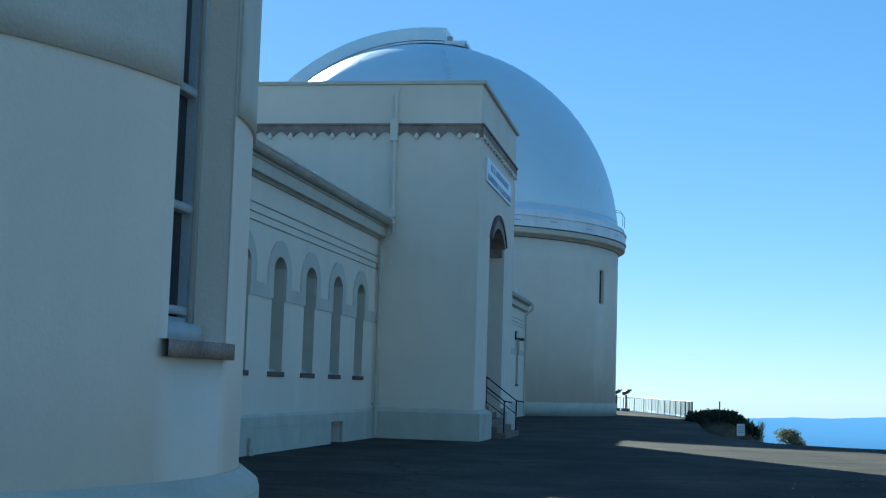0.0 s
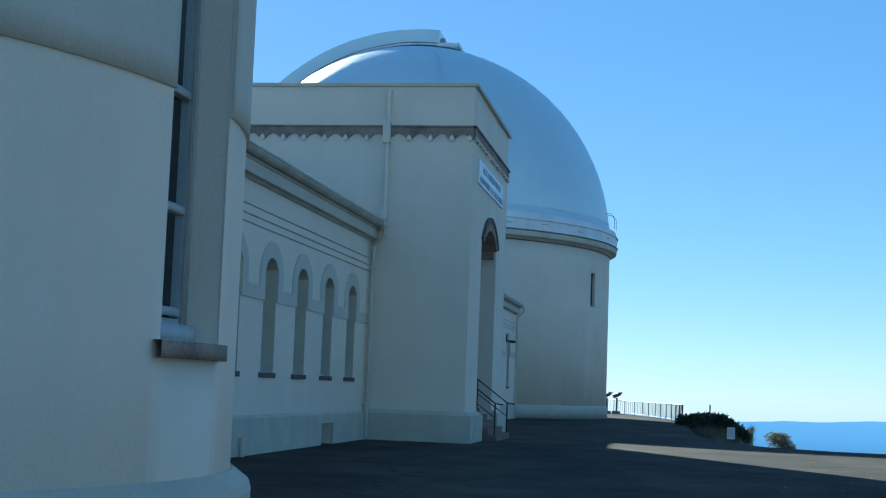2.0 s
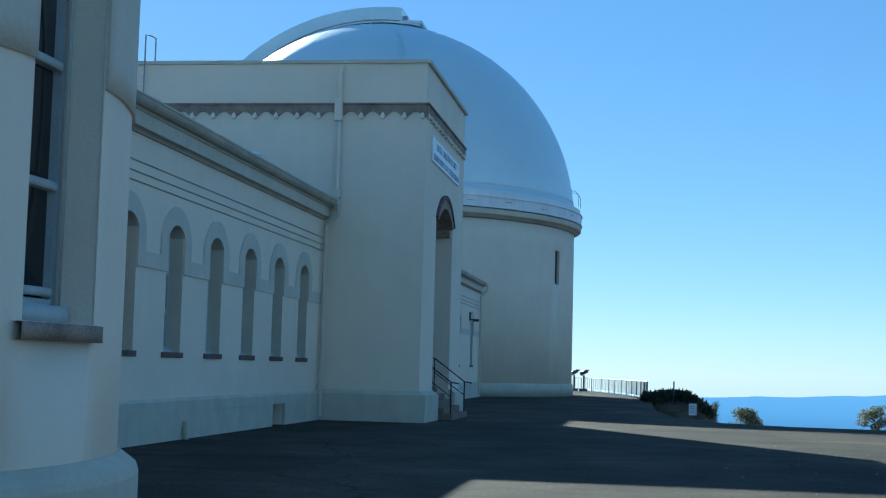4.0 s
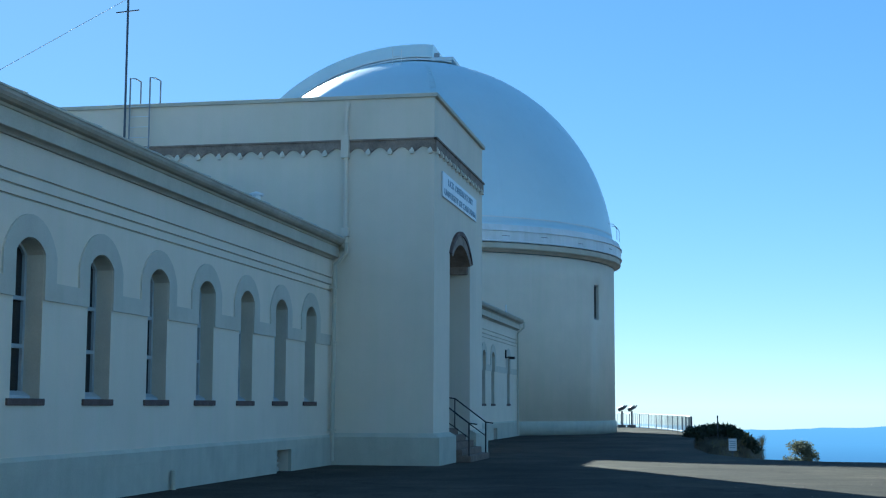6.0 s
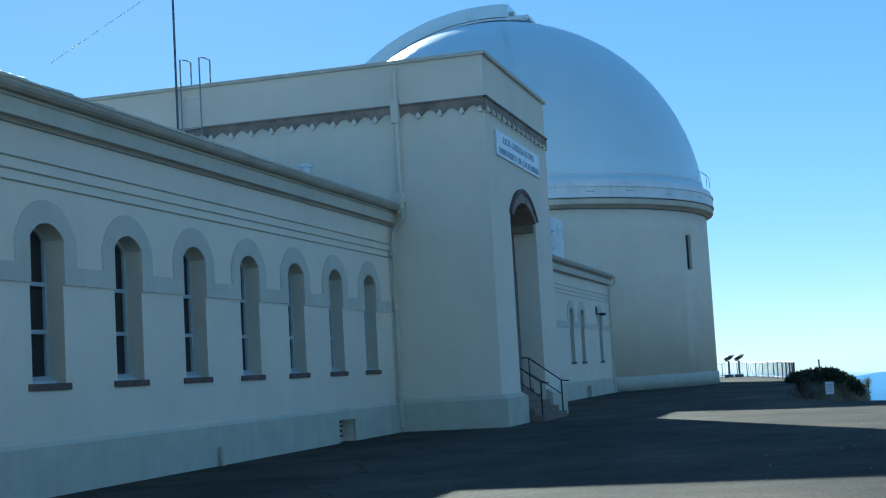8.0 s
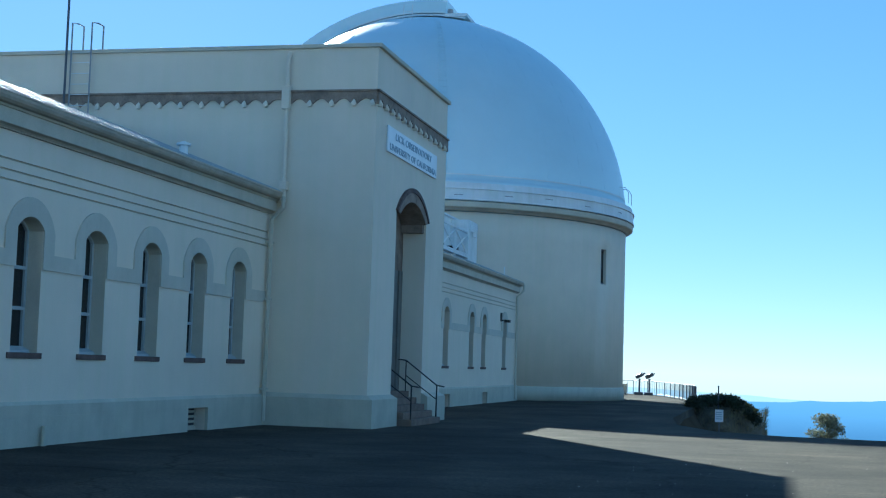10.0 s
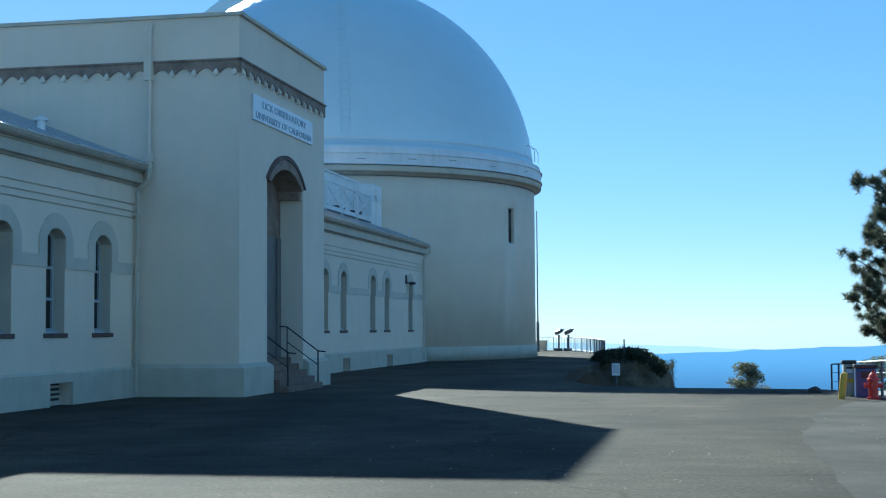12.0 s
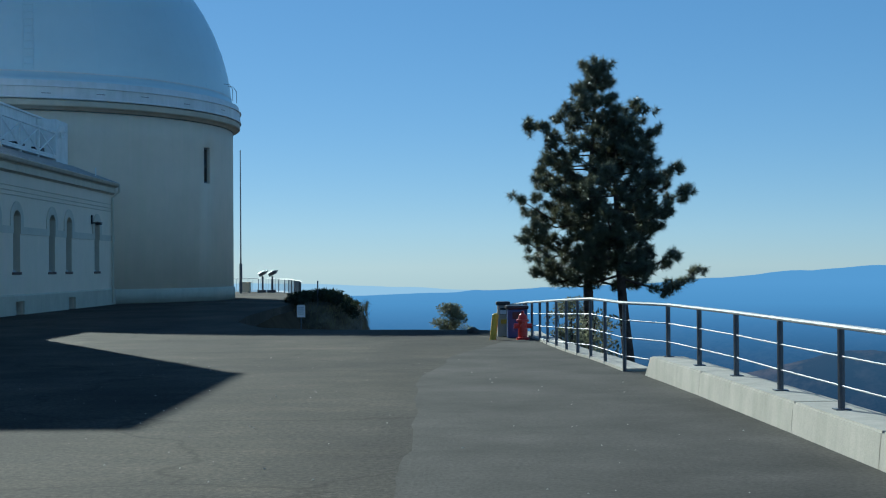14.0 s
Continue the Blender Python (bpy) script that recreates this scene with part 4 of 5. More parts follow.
def arc_strip(r0, r1, y0, y1, e0, e1, n=40):
    """A curved strip over the dome in the plane across y, from angle e0 to e1 (degrees from the +x side)."""
    bm = bmesh.new()
    rows = []
    for k in range(n + 1):
        e = radians(e0 + (e1 - e0) * k / n)
        c, s = math.cos(e), math.sin(e)
        rows.append([bm.verts.new((CX + r * c, CY + y, ZD + r * s)) for r, y in ((r0, y0), (r1, y0), (r1, y1), (r0, y1))])
    for A, B in zip(rows, rows[1:]):
        for j in range(4):
            bm.faces.new((A[j], B[j], B[(j + 1) % 4], A[(j + 1) % 4]))
    bm.faces.new(rows[0])
    bm.faces.new(list(reversed(rows[-1])))
    bmesh.ops.recalc_face_normals(bm, faces=bm.faces)
    return bm


sh = part("shutter", arc_strip(RD + 0.25, RD + 0.95, -1.6, 1.6, 84, 178), "dome", tower, "curved metal shutter over the dome's slot")
part("shutter_rim", arc_strip(RD + 0.18, RD + 0.25, -1.66, 1.66, 84, 178), "ring", sh)
part("shutter_rail", arc_strip(RD + 0.0, RD + 0.10, -1.75, -1.65, 78, 176), "ring", tower)
part("shutter_rail", arc_strip(RD + 0.0, RD + 0.10, 1.65, 1.75, 78, 176), "ring", tower)
part("slot_cap", boxes((CX + 1.2, CY - 1.8, ZD + RD - 0.12, CX + 2.5, CY + 1.8, ZD + RD + 0.08), bevel=0.02), "ring", tower, "flat cap plate at the slot's end")
part("slot_wheel", boxes((CX + 1.35, CY - 1.75, ZD + RD + 0.08, CX + 1.65, CY - 1.45, ZD + RD + 0.36), bevel=0.05), "steel", tower)
lad = []
for dx in (-0.45, 0.05):
    e = math.acos(max(-1, min(1, (0 + dx) / RD)))
    lad.append(([(CX + dx, CY - 4.6, ZD + math.sqrt(RD * RD - 4.6 ** 2 - dx * dx) - 0.05), (CX + dx, CY - 4.5, ZD + math.sqrt(RD * RD - 4.5 ** 2 - dx * dx) + 0.85)], 0.025, 6))
z = ZD + math.sqrt(RD * RD - 4.5 ** 2) + 0.45
lad.append(([(CX - 0.45, CY - 4.55, z), (CX + 0.05, CY - 4.55, z)], 0.02, 6))
part("ladder_top", tubes(*lad), "ring", tower)
# ladder lying on the dome skin
for a_deg in (-73.0, -70.6):
    a = radians(a_deg)
    pts = [(CX + (RD + 0.07) * math.cos(radians(e)) * math.cos(a), CY + (RD + 0.07) * math.cos(radians(e)) * math.sin(a), ZD + (RD + 0.07) * math.sin(radians(e))) for e in range(6, 66, 3)]
    part("ladder_rail", tubes((pts, 0.02, 5)), "dome", tower)
for k in range(30):
    e = radians(7 + 1.9 * k)
    p = [(CX + (RD + 0.07) * math.cos(e) * math.cos(radians(a)), CY + (RD + 0.07) * math.cos(e) * math.sin(radians(a)), ZD + (RD + 0.07) * math.sin(e)) for a in (-73.0, -70.6)]
    part("ladder_rung", tubes((p, 0.014, 5)), "dome", tower)
# hoop rail on the ring
hoop = []
for a_deg in (-6.0, -1.0):
    a = radians(a_deg)
    bx, by = CX + (RW + 0.36) * math.cos(a), CY + (RW + 0.36) * math.sin(a)
    ix, iy = CX + (RW - 0.12) * math.cos(a), CY + (RW - 0.12) * math.sin(a)
    hoop.append(([(bx, by, 10.75), (bx, by, 11.35), ((bx + ix) / 2 + 0.06, (by + iy) / 2, 11.62), (ix, iy, 11.66)], 0.016, 6))
for h in hoop:
    part("hoop_rail", tubes(h), "steel", tower, "small hoop rail on the ring")

# ---- small round tower in the foreground ----
SX, SY, SR = -5.20, 8.00, 3.425
small = thing("small_tower", (SX, SY, 0), "small round white stucco tower with a tall window", "tower")
W0, W1, WZ0, WZ1 = -10.4, 3.5, 1.62, 4.6
part("wall", round_wall(SX, SY, SR, 0.62, 0.0, 6.2, [(W0, W1, WZ0, WZ1)], 2.0), "stucco", small)
part("upper_band", round_wall(SX, SY, SR + 0.02, 0.019, 3.18, 6.2, [(W0, W1, 3.0, WZ1)], 2.0), "hood", small, "raised cream band round the tower")
bm = lathe([(SR, -0.02), (SR + 0.14, -0.02), (SR + 0.14, 0.72), (SR + 0.125, 0.77), (SR + 0.02, 0.85), (SR, 0.85)], SX, SY, 120)
part("plinth", bm, "plinth", small, "beige painted plinth", False)
part("cornice", lathe([(SR, 5.7), (SR + 0.2, 5.8), (SR + 0.4, 6.1), (SR + 0.4, 6.25), (0, 6.3)], SX, SY, 96), "trim", small)
part("dome", lathe([(3.3 * math.cos(radians(e)), 6.28 + 3.3 * math.sin(radians(e))) for e in range(0, 91, 5)], SX, SY, 64), "dome", small, "small metal dome", True)
part("sill", round_wall(SX, SY, SR + 0.06, 0.48, 1.52, 1.615, [], 1.0, -11.7, 3.4), "brown", small, "brown stone sill")
fw = part("window", round_wall(SX, SY, SR - 0.235, 0.10, WZ0, WZ1, [(W0 + 1.3, W1 - 1.3, WZ0 + 0.14, WZ1 - 0.08)], 0.8, W0, W1), "sash", small, "tall sash window with blue-grey frame")
part("pane", round_wall(SX, SY, SR - 0.285, 0.012, WZ0 + 0.14, WZ1 - 0.08, [], 1.0, W0 + 1.3, W1 - 1.3), "glass", fw)
for z in (1.80, 2.41, 3.11, 3.85):
    part("sash_bar", round_wall(SX, SY, SR - 0.225, 0.09, z - 0.025, z + 0.025, [], 1.0, W0 + 1.3, W1 - 1.3), "sash", fw)
for a0, a1 in ((W0 - 0.02, W0 + 0.14), (W1 - 0.14, W1 + 0.02)):
    part("reveal", round_wall(SX, SY, SR - 0.004, 0.235, WZ0, WZ1, [], 0.1, a0, a1), "reveal", fw, "beige painted window reveal")
part("window_board", round_wall(SX, SY, SR - 0.12, 0.125, WZ0, WZ0 + 0.10, [], 1.0, W0, W1 - 1.5), "sash", fw)
part("parting_bead", round_wall(SX, SY, SR - 0.195, 0.04, WZ0 + 0.1, WZ1, [], 0.4, W1 - 1.2, W1 - 0.4), "sash", fw)
part("floor", lathe([(0.01, 0.9), (SR - 0.6, 0.9), (SR - 0.6, 1.0), (0.01, 1.0)], SX, SY, 40), "step", small)

# ---- roof things ----
cabin = thing("roof_cabin", (-9.4, 62, 6.7), "white painted cabin and platform on the wing's roof", "cabin")
part("body", boxes((-11.4, 52.0, 6.5, -9.9, 69.9, 8.62)), "white", cabin)
part("roof", boxes((-11.5, 51.9, 8.62, -9.8, 70.0, 8.71), bevel=0.02), "white", cabin)
part("end_box", boxes((-9.9, 67.9, 6.3, -9.0, 69.9, 8.55), bevel=0.02), "white", cabin, "white metal box at the platform's end")
part("lamp_box", boxes((-9.0, 68.4, 8.0, -8.74, 68.75, 8.35), (-8.92, 68.45, 7.75, -8.78, 68.7, 8.0), bevel=0.02), "white", cabin)
part("deck", boxes((-9.9, 52.0, 6.72, -9.0, 67.9, 6.80)), "white", cabin)
for k in range(7):
    y = 52.0 + 2.64 * k
    part("post", boxes((-9.09, y, 6.5, -9.0, y + 0.10, 7.92)), "white", cabin)
    if k < 6:
        part("brace", tubes(([(-9.04, y + 0.06, 6.88), (-9.04, y + 2.64, 7.84)], 0.035, 5)), "white", cabin)
        part("brace", tubes(([(-9.04, y + 0.06, 7.84), (-9.04, y + 2.64, 6.88)], 0.035, 5)), "white", cabin)
# low dark boxes for the dark gaps along the deck
for k, (y, w, h) in enumerate(((54.4, 0.7, 0.22), (57.3, 1.1, 0.3), (60.6, 0.8, 0.2), (63.2, 1.2, 0.26), (66.3, 0.9, 0.32))):
    part("dark_deck_box", boxes((-9.55, y - w / 2, 6.80, -9.2, y + w / 2, 6.80 + h), bevel=0.02), "darkplastic", cabin, "dark low box on the deck")
part("rail", boxes((-9.10, 52, 7.88, -8.99, 67.9, 7.97)), "white", cabin)
part("rail", boxes((-9.09, 52, 6.81, -9.0, 67.9, 6.89)), "white", cabin)

vent = thing("roof_vent", (-8.2, 33.2, 6.2), "small white metal roof vent", "vent")
part("stack", tubes(([(-8.2, 33.2, 6.05), (-8.2, 33.2, 6.48)], 0.10, 12)), "white", vent)
part("cap", lathe([(0.0, 6.58), (0.17, 6.52), (0.17, 6.47), (0.0, 6.47)], -8.2, 33.2, 14), "white", vent)
pipe = thing("roof_pipe", (-7.3, 68.3, 5.75), "thin grey vent pipe on the eaves", "pipe")
part("pipe", tubes(([(-7.3, 68.3, 5.7), (-7.3, 68.3, 6.35)], 0.03, 8)), "white", pipe)

ladder = thing("roof_ladder", (-12.4, PY0 - 0.2, 8.0), "pale steel ladder hooked over the parapet", "ladder")
for x in (-12.72, -12.16):
    part("stile", tubes(([(x, PY0 - 0.18, 6.4), (x, PY0 - 0.18, 10.18), (x + 0.10, PY0 - 0.06, 10.18), (x + 0.20, PY0 + 0.06, 10.13), (x + 0.20, PY0 + 0.06, 9.48)], 0.022, 6)), "steel", ladder)
for k in range(11):
    part("rung", tubes(([(-12.72, PY0 - 0.18, 6.6 + 0.28 * k), (-12.16, PY0 - 0.18, 6.6 + 0.28 * k)], 0.010, 6)), "ring", ladder)
mast = thing("antenna_mast", (-12.82, PY0 - 0.25, 6.9), "thin dark steel mast with a white instrument on top", "antenna")
part("pole", tubes(([(-12.82, PY0 - 0.25, 6.3), (-12.82, PY0 - 0.25, 12.45)], 0.032, 8)), "rail_paint", mast)
part("crossbar", tubes(([(-13.15, PY0 - 0.25, 11.98), (-12.5, PY0 - 0.25, 12.02)], 0.018, 6)), "rail_paint", mast)
part("head", boxes((-13.0, PY0 - 0.38, 12.42, -12.66, PY0 - 0.12, 12.56), bevel=0.03), "rail_paint", mast)
cam_box = part("instrument", boxes((-13.2, PY0 - 0.4, 12.66, -12.75, PY0 - 0.1, 12.84), (-12.98, PY0 - 0.42, 12.84, -12.48, PY0 - 0.1, 13.06), bevel=0.02), "white", mast, "white camera housing")
part("stem", tubes(([(-12.8, PY0 - 0.25, 12.5), (-12.78, PY0 - 0.25, 12.9)], 0.03, 6)), "rail_paint", mast)
part("guy_wire", tubes(([(-12.84, PY0 - 0.25, 12.35), (-16.2, PY0 - 0.9, 10.35)], 0.010, 4)), "white", mast)

wall_lamp = thing("wall_lamp", (FACE + 0.3, 66.6, 3.85), "dark metal floodlight on the wing wall", "lamp")
part("arm", tubes(([(FACE, 66.7, 3.75), (FACE + 0.35, 66.7, 3.75)], 0.03, 6)), "black", wall_lamp)
part("head", boxes((FACE + 0.20, 66.55, 3.66, FACE + 0.45, 66.85, 3.78), bevel=0.02), "black", wall_lamp)
part("bracket", boxes((FACE, 66.6, 3.7, FACE + 0.06, 66.8, 4.1)), "black", wall_lamp)

# ---- parapet wall and fences ----
parapet = thing("parapet_wall", (12.1, 15, 0), "low pale concrete wall carrying the railing", "wall")
line = [(11.56, 25.3), (11.74, 21.9), (11.90, 17.9), (11.98, 15.45), (12.03, 12.9), (12.08, 10.3), (12.12, 7.7), (12.15, 4.0), (12.15, 0.0), (12.15, -6.0)]
for k, ((xa, ya), (xb, yb)) in enumerate(zip(line, line[1:])):
    bm = bmesh.new()
    ga, gb = ya - 0.008, yb + 0.008
    ramp = 0.45 if k == 0 else 0.0
    T = 0.52
    lo = [bm.verts.new(p) for p in ((xa, ga, -0.05), (xa + T, ga, -0.4), (xb + T, gb, -0.4), (xb, gb, -0.05))]
    hi = [bm.verts.new(p) for p in ((xa + 0.03, ga - ramp, 0.31), (xa + T, ga - ramp, 0.31), (xb + T, gb, 0.31), (xb + 0.03, gb, 0.31))]
    bm.faces.new(list(reversed(lo)))
    bm.faces.new(hi)
    for i in range(4):
        bm.faces.new((lo[i], lo[(i + 1) % 4], hi[(i + 1) % 4], hi[i]))
    bmesh.ops.recalc_face_normals(bm, faces=bm.faces)
    bmesh.ops.bevel(bm, geom=[e for e in bm.edges if all(v.co.z > 0.3 for v in e.verts)], offset=0.018, segments=2, affect="EDGES")
    part("wall_section", bm, "concrete", parapet)

fence = thing("railing", (11.3, 28, 0), "grey steel pipe railing with three lower rails along the drop", "railing")
ground_posts = [(10.62, 50.5), (10.62, 47.8), (10.61, 45.2), (10.60, 42.8), (10.58, 40.6), (10.57, 38.9), (10.55, 37.6), (10.61, 36.4), (10.70, 35.12), (10.76, 33.72), (10.84, 32.44), (10.92, 31.08),
                (11.03, 30.0), (11.16, 29.0), (11.26, 27.68), (11.36, 26.0)]
wall_posts = [(11.83, 24.7), (11.95, 22.9), (12.06, 21.1), (12.10, 19.1), (12.17, 17.1), (12.24, 15.0), (12.30, 12.8), (12.35, 10.5), (12.38, 8.2), (12.40, 5.9), (12.40, 3.6), (12.4, 0), (12.4, -5)]


def sag(y):
    return -0.032 * max(0.0, y - 29.0)


for x, y in ground_posts:
    part("post", tubes(([(x, y, -0.05 if y < 39 else hill(x, y) - 0.1), (x, y, 1.05 + sag(y))], 0.030, 8)), "rail_paint", fence)
for x, y in wall_posts:
    part("post", tubes(([(x, y, 0.30), (x, y, 1.05)], 0.034, 8)), "rail_paint", fence)
    part("base_plate", boxes((x - 0.07, y - 0.07, 0.31, x + 0.07, y + 0.07, 0.322)), "rail_paint", fence)
allp = ground_posts + wall_posts
part("top_rail", tubes(([(x, y, 1.07 + sag(y)) for x, y in allp], 0.024, 8)), "steel", fence, "worn bright steel top rail")
for z, pts in ((0.80, allp), (0.53, allp), (0.25, ground_posts)):
    for (xa, ya), (xb, yb) in zip(pts, pts[1:]):
        part("rail", tubes(([(xa, ya, z + sag(ya)), (xb, yb, z + sag(yb))], 0.009, 6)), "steel", fence)
part("rail", tubes(([(11.36, 26.0, 0.25), (11.62, 25.2, 0.24)], 0.010, 6)), "steel", fence)
kerb = thing("kerb", (11.3, 31, 0), "narrow concrete edging under the railing", "kerb", kind="structure")
for (xa, ya), (xb, yb) in zip(ground_posts[5:], ground_posts[6:]):
    bm = bmesh.new()
    lo = [bm.verts.new(p) for p in ((xa - 0.02, ya, 0.004), (xa + 0.42, ya, -0.3), (xb + 0.42, yb + 0.006, -0.3), (xb - 0.02, yb + 0.006, 0.004))]
    hi = [bm.verts.new((v.co.x, v.co.y, 0.05)) for v in lo]
    bm.faces.new(hi)
    for i in range(4):
        bm.faces.new((lo[i], lo[(i + 1) % 4], hi[(i + 1) % 4], hi[i]))
    bmesh.ops.recalc_face_normals(bm, faces=bm.faces)
    part("kerb_stone", bm, "concrete", kerb)

terrace_pts = [(1.35, 75.5), (1.2, 77.2), (1.0, 79), (0.75, 81), (0.45, 83.2), (0.1, 85.5), (-0.25, 88), (-0.7, 90.5), (-1.15, 93), (-1.75, 96), (-2.5, 99), (-3.4, 102.5),
               (-4.6, 104.6), (-6.8, 106.2), (-9.5, 106.9), (-13, 107)]
tf = thing("terrace_railing", (0, 90, 0), "thin steel railing round the far terrace", "railing")
for i, ((xa, ya), (xb, yb)) in enumerate(zip(terrace_pts, terrace_pts[1:])):
    part("post", tubes(([(xa, ya, -0.05), (xa, ya, 0.95)], 0.045 if i == 0 else 0.03, 6)), "rail_paint", tf)
    part("rail", tubes(([(xa, ya, 0.95), (xb, yb, 0.95)], 0.022, 6)), "steel", tf)
    part("rail", tubes(([(xa, ya, 0.12), (xb, yb, 0.12)], 0.018, 6)), "steel", tf)
    n = 5
    for k in range(1, n):
        x, y = xa + (xb - xa) * k / n, ya + (yb - ya) * k / n
        part("baluster", tubes(([(x, y, 0.12), (x, y, 0.95)], 0.012, 5)), "steel", tf)

# ---- terrace things ----


def viewer(x, y, turn):
    v = thing("coin_viewer", (x, y, 0), "dark pedestal binocular viewer on the terrace", "binocular viewer", "viewers on the terrace")
    part("pedestal", lathe([(0.24, 0), (0.24, 0.03), (0.09, 0.08), (0.07, 0.2), (0.065, 1.05), (0.1, 1.12), (0.0, 1.14)], x, y, 14), "rail_paint", v, smooth=False)
    bm = boxes((-0.17, -0.26, -0.13, 0.17, 0.26, 0.13), bevel=0.05)
    bm2 = tube(tube(bm, [(-0.08, -0.26, 0), (-0.08, -0.42, 0)], 0.055, 10), [(0.08, -0.26, 0), (0.08, -0.42, 0)], 0.055, 10)
    bmesh.ops.transform(bm2, matrix=pose(x, y, 1.33, -24, -14, turn), verts=bm2.verts)
    part("head", bm2, "rail_paint", v)
    part("step", boxes((x - 0.3, y - 0.55, 0.0, x + 0.3, y - 0.3, 0.2), bevel=0.02), "rail_paint", v)
    return v


viewer(-3.15, 101.0, 65)
viewer(-3.85, 101.2, 70)
bench = thing("terrace_box", (-5.0, 101.5, 0), "plain weathered wooden box by the terrace rail", "box")
part("body", boxes((-5.5, 101.2, 0.06, -4.75, 101.9, 0.68), bevel=0.02), "trim", bench)
part("lid", boxes((-5.54, 101.16, 0.68, -4.71, 101.94, 0.74), bevel=0.01), "trim", bench)
for dx in (-5.46, -4.86):
    part("foot", boxes((dx, 101.3, 0, dx + 0.08, 101.8, 0.06)), "rail_paint", bench)
flag = thing("flagpole", (-4.95, 98.3, 0), "tall thin dark flagpole with a thick base", "flagpole")
part("base", tubes(([(-4.95, 98.3, 0), (-4.95, 98.3, 2.0)], 0.10, 10)), "rail_paint", flag)
part("pole", tubes(([(-4.95, 98.3, 2.0), (-4.95, 98.3, 9.55)], 0.05, 10, 0.03)), "rail_paint", flag)
part("ball", lathe([(0.001, 9.54), (0.06, 9.6), (0.001, 9.67)], -4.95, 98.3, 10), "steel", flag)

# ---- bollard, hydrant, bins ----
bol = thing("bollard", (9.70, 35.9, 0), "leaning yellow painted steel bollard", "bollard")
part("post", tubes(([(9.68, 35.9, -0.05), (9.75, 35.9, 0.56)], 0.075, 14)), "yellow", bol)
part("cap", lathe([(0.001, 0.60), (0.05, 0.59), (0.075, 0.555)], 9.75, 35.9, 14), "yellow", bol)

hyd = thing("fire_hydrant", (10.36, 35.8, 0), "red painted fire hydrant on the asphalt", "hydrant")
part("barrel", lathe([(0.15, 0), (0.15, 0.05), (0.105, 0.06), (0.105, 0.40), (0.14, 0.41), (0.14, 0.45), (0.11, 0.47), (0.085, 0.55), (0.03, 0.60), (0.03, 0.65), (0.001, 0.65)], 10.36, 35.8, 18), "red", hyd)
for d in ((-1, 0), (1, 0), (0, -1)):
    a = Vector((10.36, 35.8, 0.31))
    part("nozzle", tubes(([a + Vector((*d, 0)) * 0.09, a + Vector((*d, 0)) * 0.20], 0.055, 10)), "red", hyd)


def bin_thing(x, y, w, h, mat, label):
    t = thing("litter_bin", (x, y, 0), label, "bin", "bins by the railing")
    bm = boxes((x - w / 2, y - w / 2, 0, x + w / 2, y + w / 2, h), bevel=0.03)
    part("body", bm, mat, t)
    part("lid", boxes((x - w / 2 - 0.03, y - w / 2 - 0.03, h, x + w / 2 + 0.03, y + w / 2 + 0.03, h + 0.09), bevel=0.03), "darkplastic", t, "black lid")
    part("flap", boxes((x - w / 4, y - w / 2 - 0.012, h - 0.22, x + w / 4, y - w / 2, h - 0.06)), "darkplastic", t)
    return t


bin_thing(10.28, 36.75, 0.46, 0.66, "blue", "blue plastic litter bin with a black lid")
# narrow grey upright, built with the same bin shape
bin_thing(9.98, 37.3, 0.27, 0.74, "concrete", "narrow pale grey upright box with a black lid")
# small plates added for the bright spots on the grey upright
for k, (x, y, z, s, mat) in enumerate(((9.98, 37.13, 0.58, 0.05, "sign"), (9.99, 37.13, 0.36, 0.05, "yellow"))):
    st = thing("bright_plate", (x, y, z), "small bright plate on the front of the grey upright", "label")
    part("sheet", boxes((x - 0.07, y + 0.018, z - 0.05, x + 0.07, y + 0.034, z + 0.05)), mat, st)


def boulder(x, y, z, r, seed, mat="rock", label="dark rough boulder at the edge"):
    bm = bmesh.new()
    bmesh.ops.create_icosphere(bm, subdivisions=3, radius=1)
    for v in bm.verts:
        n = noise.fractal(v.co * 1.3 + Vector((seed, 0, 0)), 1.0, 2.0, 4)
        v.co = Vector((v.co.x * r[0], v.co.y * r[1], v.co.z * r[2])) * (1 + 0.22 * n) + Vector((x, y, z))
    ob = part("boulder", bm, mat, smooth=True)
    return tagged(ob, label, "rock")


boulder(9.32, 39.0, 0.0, (0.17, 0.17, 0.15), 3.0, "dark_rock")

# ---- leafy things ----


def leaf_cloud(bm, centre, radius, count, size, rng, up=0.2):
    for _ in range(count):
        d = Vector((rng.gauss(0, 1), rng.gauss(0, 1), rng.gauss(0, 1))).normalized()
        p = Vector(centre) + Vector((d.x * radius[0], d.y * radius[1], d.z * radius[2])) * (0.55 + 0.5 * rng.random())
        a = (Vector((rng.gauss(0, 1), rng.gauss(0, 1), rng.gauss(0, 1))) + d * 0.6).normalized()
        b2 = a.orthogonal().normalized()
        b2 = (Matrix.Rotation(rng.random() * 6.28, 3, a) @ b2)
        s = size * (0.6 + 0.8 * rng.random())
        q = [p - b2 * s * 0.32, p + a * s * 0.5 - b2 * s * 0.1, p + a * s, p + b2 * s * 0.32]
        bm.faces.new([bm.verts.new(v) for v in q])


